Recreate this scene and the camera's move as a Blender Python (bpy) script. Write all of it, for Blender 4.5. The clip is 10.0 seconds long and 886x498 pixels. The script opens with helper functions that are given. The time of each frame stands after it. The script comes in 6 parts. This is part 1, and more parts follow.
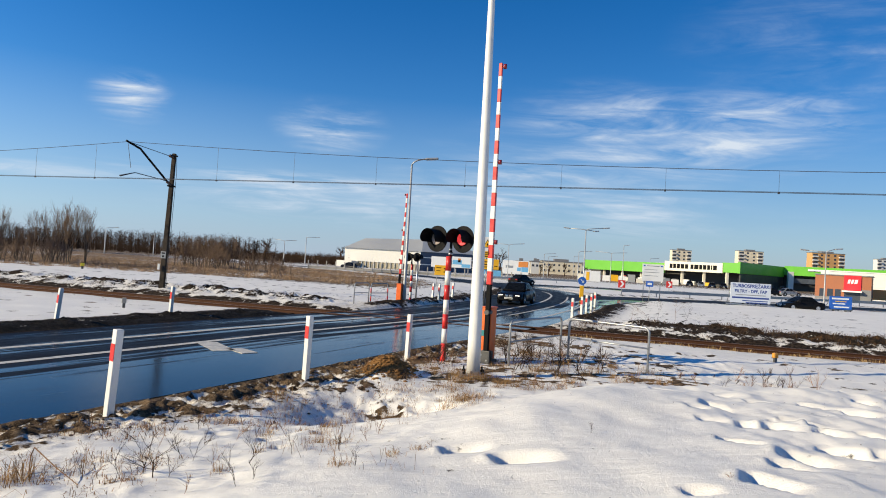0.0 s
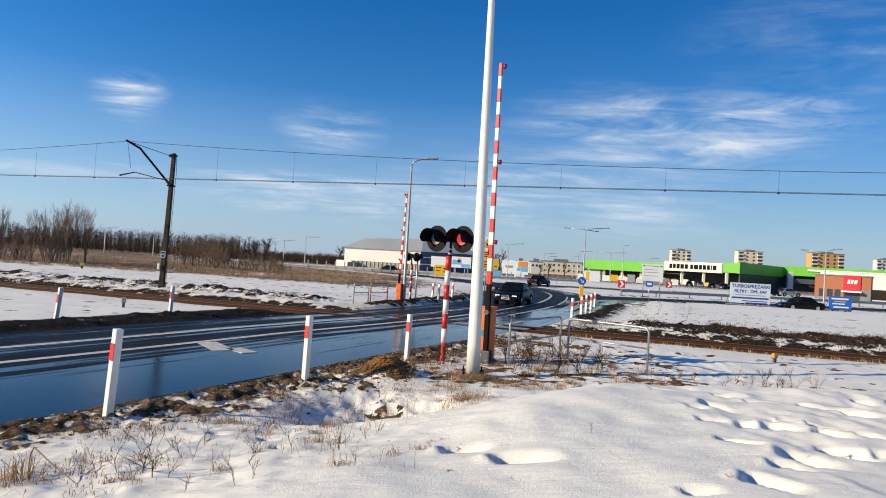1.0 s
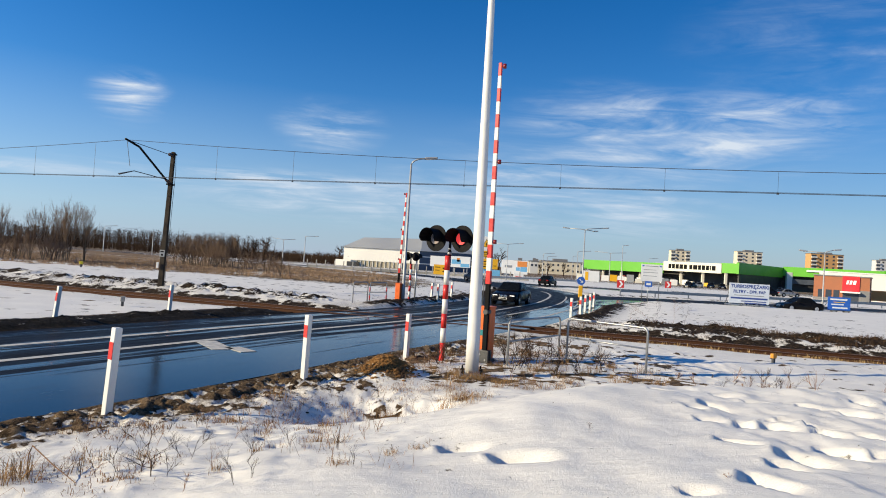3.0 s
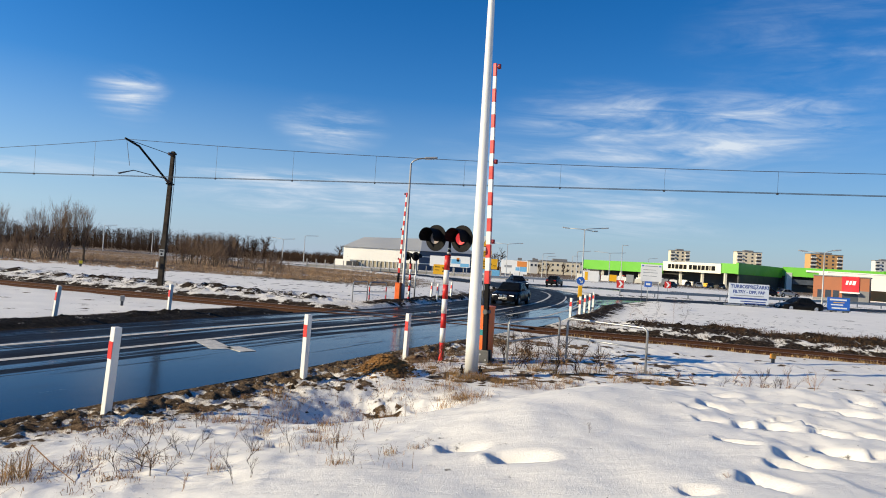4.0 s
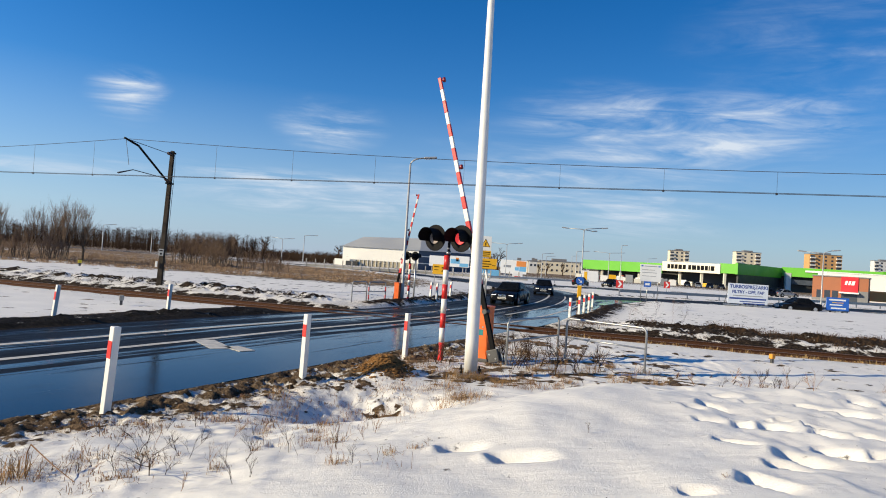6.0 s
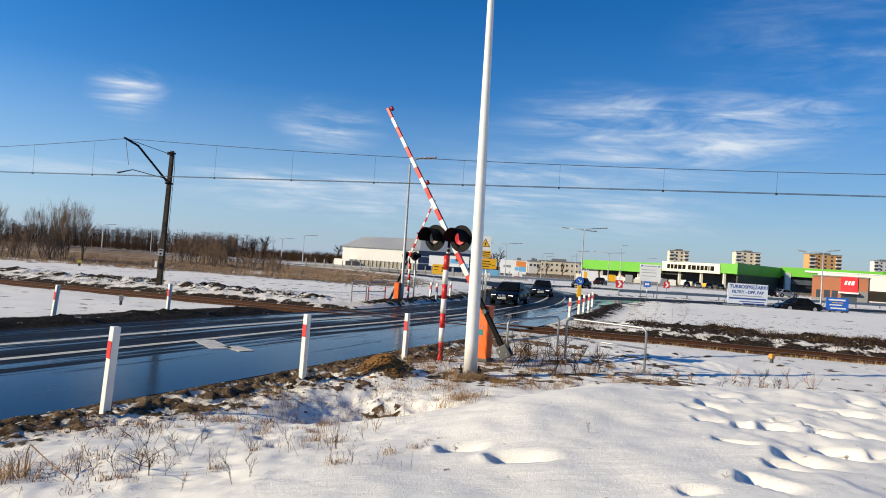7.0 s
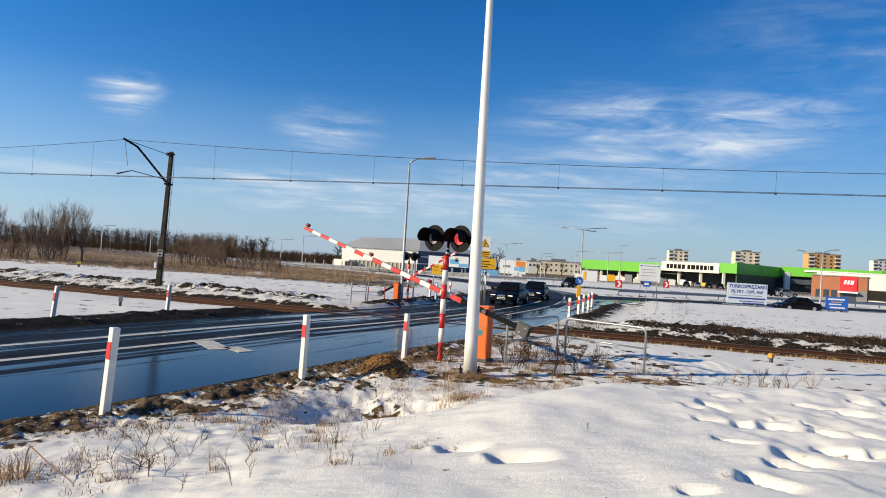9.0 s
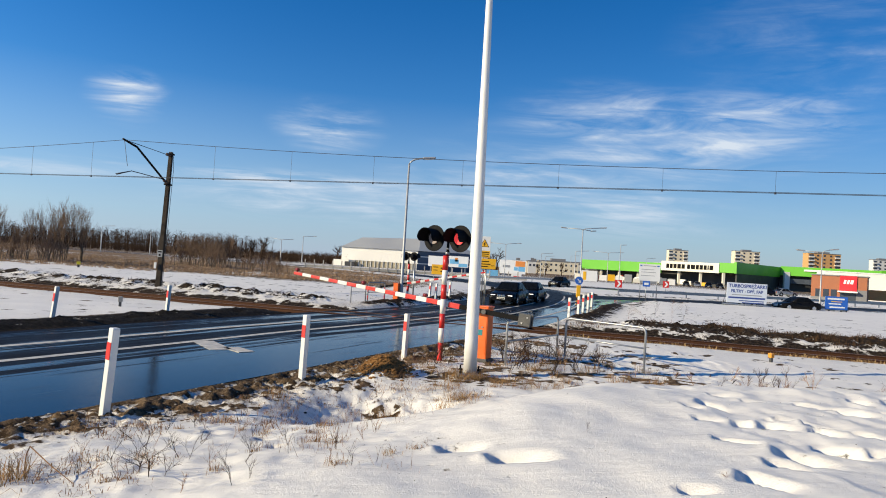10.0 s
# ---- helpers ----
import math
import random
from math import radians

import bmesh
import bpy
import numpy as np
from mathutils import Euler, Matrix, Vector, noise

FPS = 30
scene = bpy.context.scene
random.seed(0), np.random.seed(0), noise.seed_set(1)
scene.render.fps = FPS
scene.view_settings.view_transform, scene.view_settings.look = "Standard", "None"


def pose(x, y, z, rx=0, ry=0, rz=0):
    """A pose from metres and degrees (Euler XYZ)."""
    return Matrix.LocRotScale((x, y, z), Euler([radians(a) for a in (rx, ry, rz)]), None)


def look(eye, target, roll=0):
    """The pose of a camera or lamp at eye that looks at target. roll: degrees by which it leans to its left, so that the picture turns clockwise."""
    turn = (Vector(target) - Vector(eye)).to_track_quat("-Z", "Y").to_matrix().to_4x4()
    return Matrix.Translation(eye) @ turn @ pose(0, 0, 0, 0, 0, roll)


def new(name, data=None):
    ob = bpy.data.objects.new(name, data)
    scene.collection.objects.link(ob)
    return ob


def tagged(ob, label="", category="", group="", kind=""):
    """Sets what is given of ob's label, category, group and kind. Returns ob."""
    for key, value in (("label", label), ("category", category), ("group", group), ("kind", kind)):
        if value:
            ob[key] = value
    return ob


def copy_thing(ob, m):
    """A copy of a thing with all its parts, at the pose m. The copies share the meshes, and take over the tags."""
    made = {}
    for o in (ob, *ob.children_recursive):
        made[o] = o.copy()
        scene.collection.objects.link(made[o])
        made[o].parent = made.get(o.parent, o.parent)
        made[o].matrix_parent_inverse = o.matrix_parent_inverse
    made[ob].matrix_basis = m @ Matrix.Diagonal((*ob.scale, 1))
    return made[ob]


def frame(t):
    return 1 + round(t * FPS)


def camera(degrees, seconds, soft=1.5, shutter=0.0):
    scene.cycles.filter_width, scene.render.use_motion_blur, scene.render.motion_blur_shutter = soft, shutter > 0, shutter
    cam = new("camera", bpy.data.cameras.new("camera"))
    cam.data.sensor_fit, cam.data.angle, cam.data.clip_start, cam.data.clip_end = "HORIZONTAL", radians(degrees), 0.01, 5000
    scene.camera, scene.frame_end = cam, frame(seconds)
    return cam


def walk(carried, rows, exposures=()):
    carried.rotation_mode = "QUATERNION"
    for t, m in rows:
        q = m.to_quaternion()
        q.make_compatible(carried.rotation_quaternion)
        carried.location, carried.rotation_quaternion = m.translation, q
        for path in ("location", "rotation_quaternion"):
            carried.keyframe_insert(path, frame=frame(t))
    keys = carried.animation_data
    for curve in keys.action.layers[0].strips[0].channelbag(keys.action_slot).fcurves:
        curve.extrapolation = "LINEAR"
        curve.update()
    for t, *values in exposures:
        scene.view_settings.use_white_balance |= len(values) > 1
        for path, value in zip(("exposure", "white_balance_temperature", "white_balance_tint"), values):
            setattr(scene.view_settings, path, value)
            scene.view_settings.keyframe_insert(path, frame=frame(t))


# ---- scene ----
cam = camera(68.0, 10.0, soft=1.0)


def aim(pitch, roll, yaw):
    return pose(0, 0, 2.35, 90 + pitch, 0, yaw) @ pose(0, 0, 0, 0, 0, roll)


walk(cam, [(0.0, aim(1.232, 3.400, 0.002)), (0.5, aim(1.228, 3.418, -0.008)), (1.0, aim(1.222, 3.446, -0.020)),
           (1.5, aim(1.212, 3.480, -0.036)), (2.0, aim(1.205, 3.516, -0.052)), (2.5, aim(1.197, 3.558, -0.068)),
           (4.0, aim(1.173, 3.675, -0.115)), (4.5, aim(1.168, 3.700, -0.127)), (5.0, aim(1.166, 3.713, -0.144)),
           (5.5, aim(1.163, 3.725, -0.158)), (7.0, aim(1.163, 3.730, -0.192)), (7.5, aim(1.168, 3.712, -0.206)),
           (8.0, aim(1.176, 3.678, -0.216)), (8.5, aim(1.183, 3.645, -0.226)), (9.0, aim(1.187, 3.610, -0.238)),
           (9.5, aim(1.189, 3.575, -0.246)), (10.0, aim(1.191, 3.547, -0.257))],
     exposures=[(0.0, 0.39, 6500, 10), (10.0, 0.39, 6500, 10)])

# ---- world, sun ----
SUN_AZ, SUN_EL = radians(200.5), radians(23)      # where the sun stands, from +x towards +y
world = bpy.data.worlds.new("winter_sky")
scene.world = world
world.use_nodes = True


def links(tree):
    n, l = tree.nodes, tree.links

    def add(kind, ins=(), **props):
        node = n.new(kind)
        for k, v in props.items():
            if k == "op":
                node.operation = v
            elif k == "blend":
                node.blend_type = v
            elif k == "dtype":
                node.data_type = v
        for k, v in dict(ins).items():
            if isinstance(v, bpy.types.NodeSocket):
                l.new(v, node.inputs[k])
            else:
                node.inputs[k].default_value = v
        return node
    return n, l, add


def build_sky():
    n, l, add = links(world.node_tree)
    n.clear()
    sky = n.new("ShaderNodeTexSky")
    sky.sky_type, sky.sun_disc = "NISHITA", False
    sky.sun_elevation, sky.sun_rotation = SUN_EL, radians(90) - SUN_AZ
    sky.air_density, sky.dust_density, sky.ozone_density = 1.0, 0.0, 4.0
    co = n.new("ShaderNodeTexCoord")
    sep = add("ShaderNodeSeparateXYZ", {0: co.outputs["Generated"]})
    zz = add("ShaderNodeMath", {0: sep.outputs["Z"], 1: 0.10}, op="ADD")
    zm = add("ShaderNodeMath", {0: zz.outputs[0], 1: 0.03}, op="MAXIMUM")
    px = add("ShaderNodeMath", {0: sep.outputs["X"], 1: zm.outputs[0]}, op="DIVIDE")
    py = add("ShaderNodeMath", {0: sep.outputs["Y"], 1: zm.outputs[0]}, op="DIVIDE")
    plane = add("ShaderNodeCombineXYZ", {0: px.outputs[0], 1: py.outputs[0]})

    def layer(scale, turn, stretch, lo, hi, detail, seed):
        mp = add("ShaderNodeMapping", {0: plane.outputs[0]})
        mp.inputs["Location"].default_value = seed
        mp.inputs["Rotation"].default_value = (0, 0, radians(turn))
        mp.inputs["Scale"].default_value = stretch
        no = add("ShaderNodeTexNoise", {"Vector": mp.outputs[0], "Scale": scale, "Detail": detail, "Roughness": 0.62, "Distortion": 0.7})
        return add("ShaderNodeMapRange", {0: no.outputs[0], 1: lo, 2: hi}).outputs[0]
    streak = layer(1.5, -20, (0.45, 1.25, 1), 0.36, 0.72, 12, (3.1, 7.7, 0))

    def combed(scale, tilt, stretch, lo, hi):
        mp = add("ShaderNodeMapping", {0: co.outputs["Generated"]})
        mp.inputs["Rotation"].default_value = (0, radians(tilt), 0)
        mp.inputs["Scale"].default_value = stretch
        no = add("ShaderNodeTexNoise", {"Vector": mp.outputs[0], "Scale": scale, "Detail": 12.0, "Roughness": 0.6, "Distortion": 1.0})
        return add("ShaderNodeMapRange", {0: no.outputs[0], 1: lo, 2: hi}).outputs[0]
    fibre = combed(15.0, 20, (0.45, 0.45, 2.6), 0.34, 0.72)
    curl = combed(6.0, -24, (0.6, 0.6, 2.2), 0.30, 0.68)
    both = add("ShaderNodeMath", {0: streak, 1: fibre}, op="MULTIPLY")
    both = add("ShaderNodeMath", {0: both.outputs[0], 1: curl}, op="MULTIPLY")

    def bank(az, el, wide, high, amount, tilt=0.0):
        """A soft-edged bank of cirrus about a direction (degrees from +y towards +x, and up), tilted to the level."""
        c = Vector((math.sin(radians(az)) * math.cos(radians(el)), math.cos(radians(az)) * math.cos(radians(el)), math.sin(radians(el))))
        d = add("ShaderNodeVectorMath", {0: co.outputs["Generated"], 1: c}, op="SUBTRACT")
        turned = add("ShaderNodeMapping", {0: d.outputs[0]})
        turned.inputs["Rotation"].default_value = (0, 0, radians(az))
        mp = add("ShaderNodeMapping", {0: turned.outputs[0]})
        mp.inputs["Rotation"].default_value = (0, radians(tilt), 0)
        mp.inputs["Scale"].default_value = (1 / wide, 1 / wide, 1 / high)
        ln = add("ShaderNodeVectorMath", {0: mp.outputs[0]}, op="LENGTH")
        mr = add("ShaderNodeMapRange", {0: ln.outputs["Value"], 1: 1.0, 2: 0.0, 3: 0.0, 4: amount})
        mr.interpolation_type = "SMOOTHSTEP"
        return mr.outputs[0]
    total = None
    for bk in ((24, 12.2, 0.24, 0.065, 1.9, 6), (13, 13.6, 0.18, 0.05, 1.2, -8), (16, 10.0, 0.34, 0.07, 1.4, 0), (-10.3, 11.0, 0.10, 0.050, 2.6, 8), (-26.0, 11.3, 0.065, 0.045, 3.0, -18),
               (31, 18, 0.24, 0.12, 0.8, 0), (-12, 5.3, 0.24, 0.045, 1.6, 4), (-16, 6.3, 0.34, 0.016, 2.4, 4), (9, 7.0, 0.34, 0.06, 1.5, 4), (2, 4.5, 0.6, 0.05, 1.0, 0),
               (-31, 5.2, 0.20, 0.014, 2.2, 4), (120, 22, 0.9, 0.3, 1.0), (230, 30, 0.9, 0.3, 0.9)):
        v = bank(*bk)
        total = v if total is None else add("ShaderNodeMath", {0: total, 1: v}, op="ADD").outputs[0]
    wisp = add("ShaderNodeMath", {0: both.outputs[0], 1: total}, op="MULTIPLY")
    soft = add("ShaderNodeMath", {0: wisp.outputs[0], 1: 1.5}, op="MULTIPLY")
    soft.use_clamp = True
    deep = add("ShaderNodeHueSaturation", {"Hue": 0.509, "Saturation": 1.34, "Value": 1.60, "Color": sky.outputs[0]})
    hz = add("ShaderNodeMapRange", {0: sep.outputs["Z"], 1: 0.24, 2: -0.02, 3: 0.0, 4: 0.85})     # winter haze low over the land
    haze = add("ShaderNodeMix", {"Factor": hz.outputs[0]}, dtype="RGBA")
    l.new(deep.outputs[0], haze.inputs[6])
    haze.inputs[7].default_value = (3.7, 5.4, 8.2, 1)
    # brighter towards the sun, deeper away from it
    sunward = add("ShaderNodeVectorMath", {0: co.outputs["Generated"], 1: (math.cos(SUN_AZ), math.sin(SUN_AZ), 0)}, op="DOT_PRODUCT")
    level = add("ShaderNodeMapRange", {0: sunward.outputs["Value"], 1: -0.85, 2: 0.25, 3: 0.80, 4: 1.10})
    lit = add("ShaderNodeVectorMath", {0: haze.outputs[2]}, op="SCALE")
    l.new(level.outputs[0], lit.inputs["Scale"])
    mix = add("ShaderNodeMix", {"Factor": soft.outputs[0]}, dtype="RGBA")
    l.new(lit.outputs[0], mix.inputs[6])
    mix.inputs[7].default_value = (8.2, 9.2, 10.4, 1)
    bg = add("ShaderNodeBackground", {"Strength": 0.064})
    l.new(mix.outputs[2], bg.inputs["Color"])
    out = n.new("ShaderNodeOutputWorld")
    l.new(bg.outputs[0], out.inputs[0])


build_sky()
lamp_data = bpy.data.lights.new("sun", "SUN")
lamp_data.energy, lamp_data.angle, lamp_data.color = 5.0, radians(0.53), (1.0, 0.85, 0.57)
sun = new("sun", lamp_data)
sun.matrix_world = look((0, 0, 60), (-math.cos(SUN_AZ) * math.cos(SUN_EL), -math.sin(SUN_AZ) * math.cos(SUN_EL), 60 - math.sin(SUN_EL)))

# ---- materials ----
MATS = {}


def surface(name, color, rough=0.6, metal=0.0, vary=0.25, scale=6.0, bump=0.15, bump_scale=60.0, dark=None, glow=0.0, coat=0.0, spec=0.5):
    """A painted, metal or mineral surface: two scales of tone and a fine relief."""
    if name in MATS:
        return MATS[name]
    m = bpy.data.materials.new(name)
    m.use_nodes = True
    n, l, add = links(m.node_tree)
    b = n["Principled BSDF"]
    co = n.new("ShaderNodeTexCoord").outputs["Object"]
    big = add("ShaderNodeTexNoise", {"Vector": co, "Scale": scale, "Detail": 5.0, "Roughness": 0.6})
    fine = add("ShaderNodeTexNoise", {"Vector": co, "Scale": bump_scale, "Detail": 4.0, "Roughness": 0.6})
    both = add("ShaderNodeMath", {0: big.outputs[0], 1: fine.outputs[0]}, op="ADD")
    tone = add("ShaderNodeMapRange", {0: both.outputs[0], 1: 0.75, 2: 1.25})
    d = dark or tuple(c * (1 - vary) for c in color)
    mix = add("ShaderNodeMix", {"Factor": tone.outputs[0]}, dtype="RGBA")
    mix.inputs[6].default_value, mix.inputs[7].default_value = (*d, 1), (*color, 1)
    l.new(mix.outputs[2], b.inputs["Base Color"])
    rr = add("ShaderNodeMapRange", {0: big.outputs[0], 1: 0.3, 2: 0.7, 3: max(0.03, rough - 0.12), 4: min(1, rough + 0.12)})
    l.new(rr.outputs[0], b.inputs["Roughness"])
    b.inputs["Metallic"].default_value = metal
    b.inputs["Coat Weight"].default_value = coat
    b.inputs["Specular IOR Level"].default_value = spec
    if glow:
        b.inputs["Emission Color"].default_value = (*color, 1)
        b.inputs["Emission Strength"].default_value = glow
    if bump:
        bp = add("ShaderNodeBump", {"Strength": bump, "Distance": 0.01, "Height": fine.outputs[0]})
        l.new(bp.outputs[0], b.inputs["Normal"])
    MATS[name] = m
    return m


def ground_material():
    m = bpy.data.materials.new("snow_and_soil")
    m.use_nodes = True
    n, l, add = links(m.node_tree)
    b = n["Principled BSDF"]
    co = n.new("ShaderNodeNewGeometry").outputs["Position"]
    snow = n.new("ShaderNodeAttribute")
    snow.attribute_name = "snow"
    grass = n.new("ShaderNodeAttribute")
    grass.attribute_name = "grass"
    fine = add("ShaderNodeTexNoise", {"Vector": co, "Scale": 9.0, "Detail": 8.0, "Roughness": 0.65})
    grain = add("ShaderNodeTexNoise", {"Vector": co, "Scale": 60.0, "Detail": 5.0, "Roughness": 0.7})
    big = add("ShaderNodeTexNoise", {"Vector": co, "Scale": 0.7, "Detail": 6.0, "Roughness": 0.6})
    j = add("ShaderNodeMapRange", {0: fine.outputs[0], 1: 0.25, 2: 0.75, 3: -0.32, 4: 0.32})
    lumps = add("ShaderNodeTexNoise", {"Vector": co, "Scale": 1.7, "Detail": 6.0, "Roughness": 0.6})
    lump = add("ShaderNodeMapRange", {0: lumps.outputs[0], 1: 0.3, 2: 0.7, 3: -0.55, 4: 0.55})
    thin = add("ShaderNodeMapRange", {0: snow.outputs["Fac"], 1: 0.72, 2: 0.5})        # where the cover is thin it breaks up
    broken = add("ShaderNodeMath", {0: lump.outputs[0], 1: thin.outputs[0]}, op="MULTIPLY")
    jj = add("ShaderNodeMath", {0: j.outputs[0], 1: broken.outputs[0]}, op="ADD")
    s = add("ShaderNodeMath", {0: snow.outputs["Fac"], 1: jj.outputs[0]}, op="ADD")
    mask = add("ShaderNodeMapRange", {0: s.outputs[0], 1: 0.42, 2: 0.62})
    mask.interpolation_type = "SMOOTHSTEP"

    def two(a, c, fac):
        x = add("ShaderNodeMix", {"Factor": fac}, dtype="RGBA")
        x.inputs[6].default_value, x.inputs[7].default_value = (*a, 1), (*c, 1)
        return x.outputs[2]

    def blend(a, c, fac):
        x = add("ShaderNodeMix", {"Factor": fac}, dtype="RGBA")
        l.new(a, x.inputs[6])
        l.new(c, x.inputs[7])
        return x.outputs[2]
    mixed = add("ShaderNodeMath", {0: fine.outputs[0], 1: grain.outputs[0]}, op="ADD")
    gf = add("ShaderNodeMapRange", {0: mixed.outputs[0], 1: 0.88, 2: 1.16})
    soil = two((0.004, 0.003, 0.002), (0.085, 0.056, 0.034), gf.outputs[0])
    straw = two((0.12, 0.075, 0.04), (0.46, 0.32, 0.19), gf.outputs[0])
    # the ploughed ridge's shaded face, put into the soil colour as near-black
    wet = n.new("ShaderNodeAttribute")
    wet.attribute_name = "ridge_shade"
    shade_soil = two((0.003, 0.003, 0.003), (0.030, 0.024, 0.020), gf.outputs[0])
    bare = blend(blend(soil, straw, grass.outputs["Fac"]), shade_soil, wet.outputs["Fac"])
    bf = add("ShaderNodeMapRange", {0: big.outputs[0], 1: 0.35, 2: 0.7})
    clean = two((0.73, 0.71, 0.665), (0.81, 0.785, 0.73), bf.outputs[0])
    dirt = n.new("ShaderNodeAttribute")
    dirt.attribute_name = "grime"
    gr = add("ShaderNodeMath", {0: dirt.outputs["Fac"], 1: gf.outputs[0]}, op="MULTIPLY")
    grimy = n.new("ShaderNodeMix")
    grimy.data_type = "RGBA"
    l.new(gr.outputs[0], grimy.inputs[0])
    l.new(clean, grimy.inputs[6])
    grimy.inputs[7].default_value = (0.30, 0.25, 0.19, 1)
    l.new(blend(bare, grimy.outputs[2], mask.outputs[0]), b.inputs["Base Color"])
    ro = add("ShaderNodeMapRange", {0: mask.outputs[0], 3: 0.92, 4: 0.55})
    l.new(ro.outputs[0], b.inputs["Roughness"])
    b.inputs["Specular IOR Level"].default_value = 0.15
    blown = add("ShaderNodeMapping", {0: co})
    blown.inputs["Rotation"].default_value = (0, 0, radians(38))
    blown.inputs["Scale"].default_value = (1.2, 5.5, 1)
    crust = add("ShaderNodeTexNoise", {"Vector": blown.outputs[0], "Scale": 2.2, "Detail": 5.0, "Roughness": 0.55})      # wind crust
    crust4 = add("ShaderNodeMath", {0: crust.outputs[0], 1: 1.6}, op="MULTIPLY")
    both = add("ShaderNodeMath", {0: fine.outputs[0], 1: grain.outputs[0]}, op="ADD")
    hgt = add("ShaderNodeMath", {0: both.outputs[0], 1: crust4.outputs[0]}, op="ADD")
    amt = add("ShaderNodeMapRange", {0: mask.outputs[0], 3: 0.09, 4: 0.007})
    bp = add("ShaderNodeBump", {"Strength": 0.9, "Distance": amt.outputs[0], "Height": hgt.outputs[0]})
    l.new(bp.outputs[0], b.inputs["Normal"])
    return m


def road_material(name="wet_asphalt", dry=0.0):
    """Wet asphalt: the mapping's x is the way across the road, y along it, in metres."""
    m = bpy.data.materials.new(name)
    m.use_nodes = True
    n, l, add = links(m.node_tree)
    b = n["Principled BSDF"]
    uv = n.new("ShaderNodeTexCoord").outputs["UV"]
    sep = add("ShaderNodeSeparateXYZ", {0: uv})
    mp = add("ShaderNodeMapping", {0: uv})
    mp.inputs["Scale"].default_value = (2.6, 0.07, 1)
    streak = add("ShaderNodeTexNoise", {"Vector": mp.outputs[0], "Scale": 1.6, "Detail": 7.0, "Roughness": 0.62})
    grain = add("ShaderNodeTexNoise", {"Vector": uv, "Scale": 55.0, "Detail": 3.0})
    wide = add("ShaderNodeMapRange", {0: sep.outputs["X"], 1: -4.3, 2: 4.3})
    ramp = add("ShaderNodeValToRGB", {0: wide.outputs[0]})
    stops = ((-4.3, 0.25), (-3.3, 0.52), (-2.7, 0.22), (-1.2, 0.52), (-0.7, 0.25), (0.25, 0.22), (0.75, 0.60), (1.12, 0.22), (1.45, 0.66), (2.2, 0.86), (4.2, 0.92))
    for k, (lat, v) in enumerate(stops):       # ruts hold water, the crown and the kerb side differ
        e = ramp.color_ramp.elements[k] if k < 2 else ramp.color_ramp.elements.new((lat + 4.3) / 8.6)
        e.position, e.color = (lat + 4.3) / 8.6, (v, v, v, 1)
    swing = add("ShaderNodeMapRange", {0: streak.outputs[0], 1: 0.25, 2: 0.75, 3: -0.55 - dry, 4: 0.55 - dry})
    onward = add("ShaderNodeMapRange", {0: sep.outputs["Y"], 1: 69.0, 2: 78.0, 3: 0.0, 4: -0.36})       # beyond the crossing the road drains
    drained = add("ShaderNodeMath", {0: swing.outputs[0], 1: onward.outputs[0]}, op="ADD")
    w = add("ShaderNodeMath", {0: ramp.outputs[0], 1: drained.outputs[0]}, op="ADD")
    wet = add("ShaderNodeMapRange", {0: w.outputs[0], 1: 0.42, 2: 0.60})
    mix = add("ShaderNodeMix", {"Factor": wet.outputs[0]}, dtype="RGBA")
    mix.inputs[6].default_value, mix.inputs[7].default_value = (0.013, 0.013, 0.015, 1), (0.008, 0.009, 0.012, 1)
    l.new(mix.outputs[2], b.inputs["Base Color"])
    ro = add("ShaderNodeMapRange", {0: wet.outputs[0], 3: 0.50, 4: 0.03})
    drift = add("ShaderNodeMapping", {0: uv})
    drift.inputs["Scale"].default_value = (1.2, 0.25, 1)
    film = add("ShaderNodeTexNoise", {"Vector": drift.outputs[0], "Scale": 2.0, "Detail": 8.0, "Roughness": 0.65})     # slush and silt in the water
    silt = add("ShaderNodeMapRange", {0: film.outputs[0], 1: 0.50, 2: 0.68, 3: 0.0, 4: 0.22})
    rough = add("ShaderNodeMath", {0: ro.outputs[0], 1: silt.outputs[0]}, op="ADD")
    l.new(rough.outputs[0], b.inputs["Roughness"])
    sp = add("ShaderNodeMapRange", {0: wet.outputs[0], 3: 0.04, 4: 0.22})
    l.new(sp.outputs[0], b.inputs["Specular IOR Level"])
    amt = add("ShaderNodeMapRange", {0: wet.outputs[0], 3: 0.006, 4: 0.0018})
    bp = add("ShaderNodeBump", {"Strength": 0.5, "Distance": amt.outputs[0], "Height": grain.outputs[0]})
    l.new(bp.outputs[0], b.inputs["Normal"])
    return m


WHITE = surface("white_paint", (0.74, 0.73, 0.69), 0.45, vary=0.12, scale=3.0, bump=0.05)
RED = surface("red_paint", (0.62, 0.03, 0.025), 0.4, vary=0.25, bump=0.05)
BLACK = surface("black_paint", (0.006, 0.006, 0.007), 0.65, vary=0.4, bump=0.05, spec=0.12)
ORANGE = surface("orange_paint", (0.80, 0.14, 0.015), 0.42, vary=0.2, bump=0.04)
YELLOW = surface("yellow_sheet", (0.86, 0.46, 0.015), 0.4, vary=0.12, bump=0.03)
GALV = surface("galvanised_steel", (0.42, 0.43, 0.44), 0.42, metal=0.75, vary=0.3, bump=0.08)
LAMP_STEEL = surface("lamp_post_steel", (0.40, 0.41, 0.42), 0.5, metal=0.25, vary=0.2, bump=0.05)
RAIL_RUST = surface("rusty_rail", (0.10, 0.045, 0.024), 0.7, metal=0.3, vary=0.55, scale=20, bump=0.3, spec=0.2)
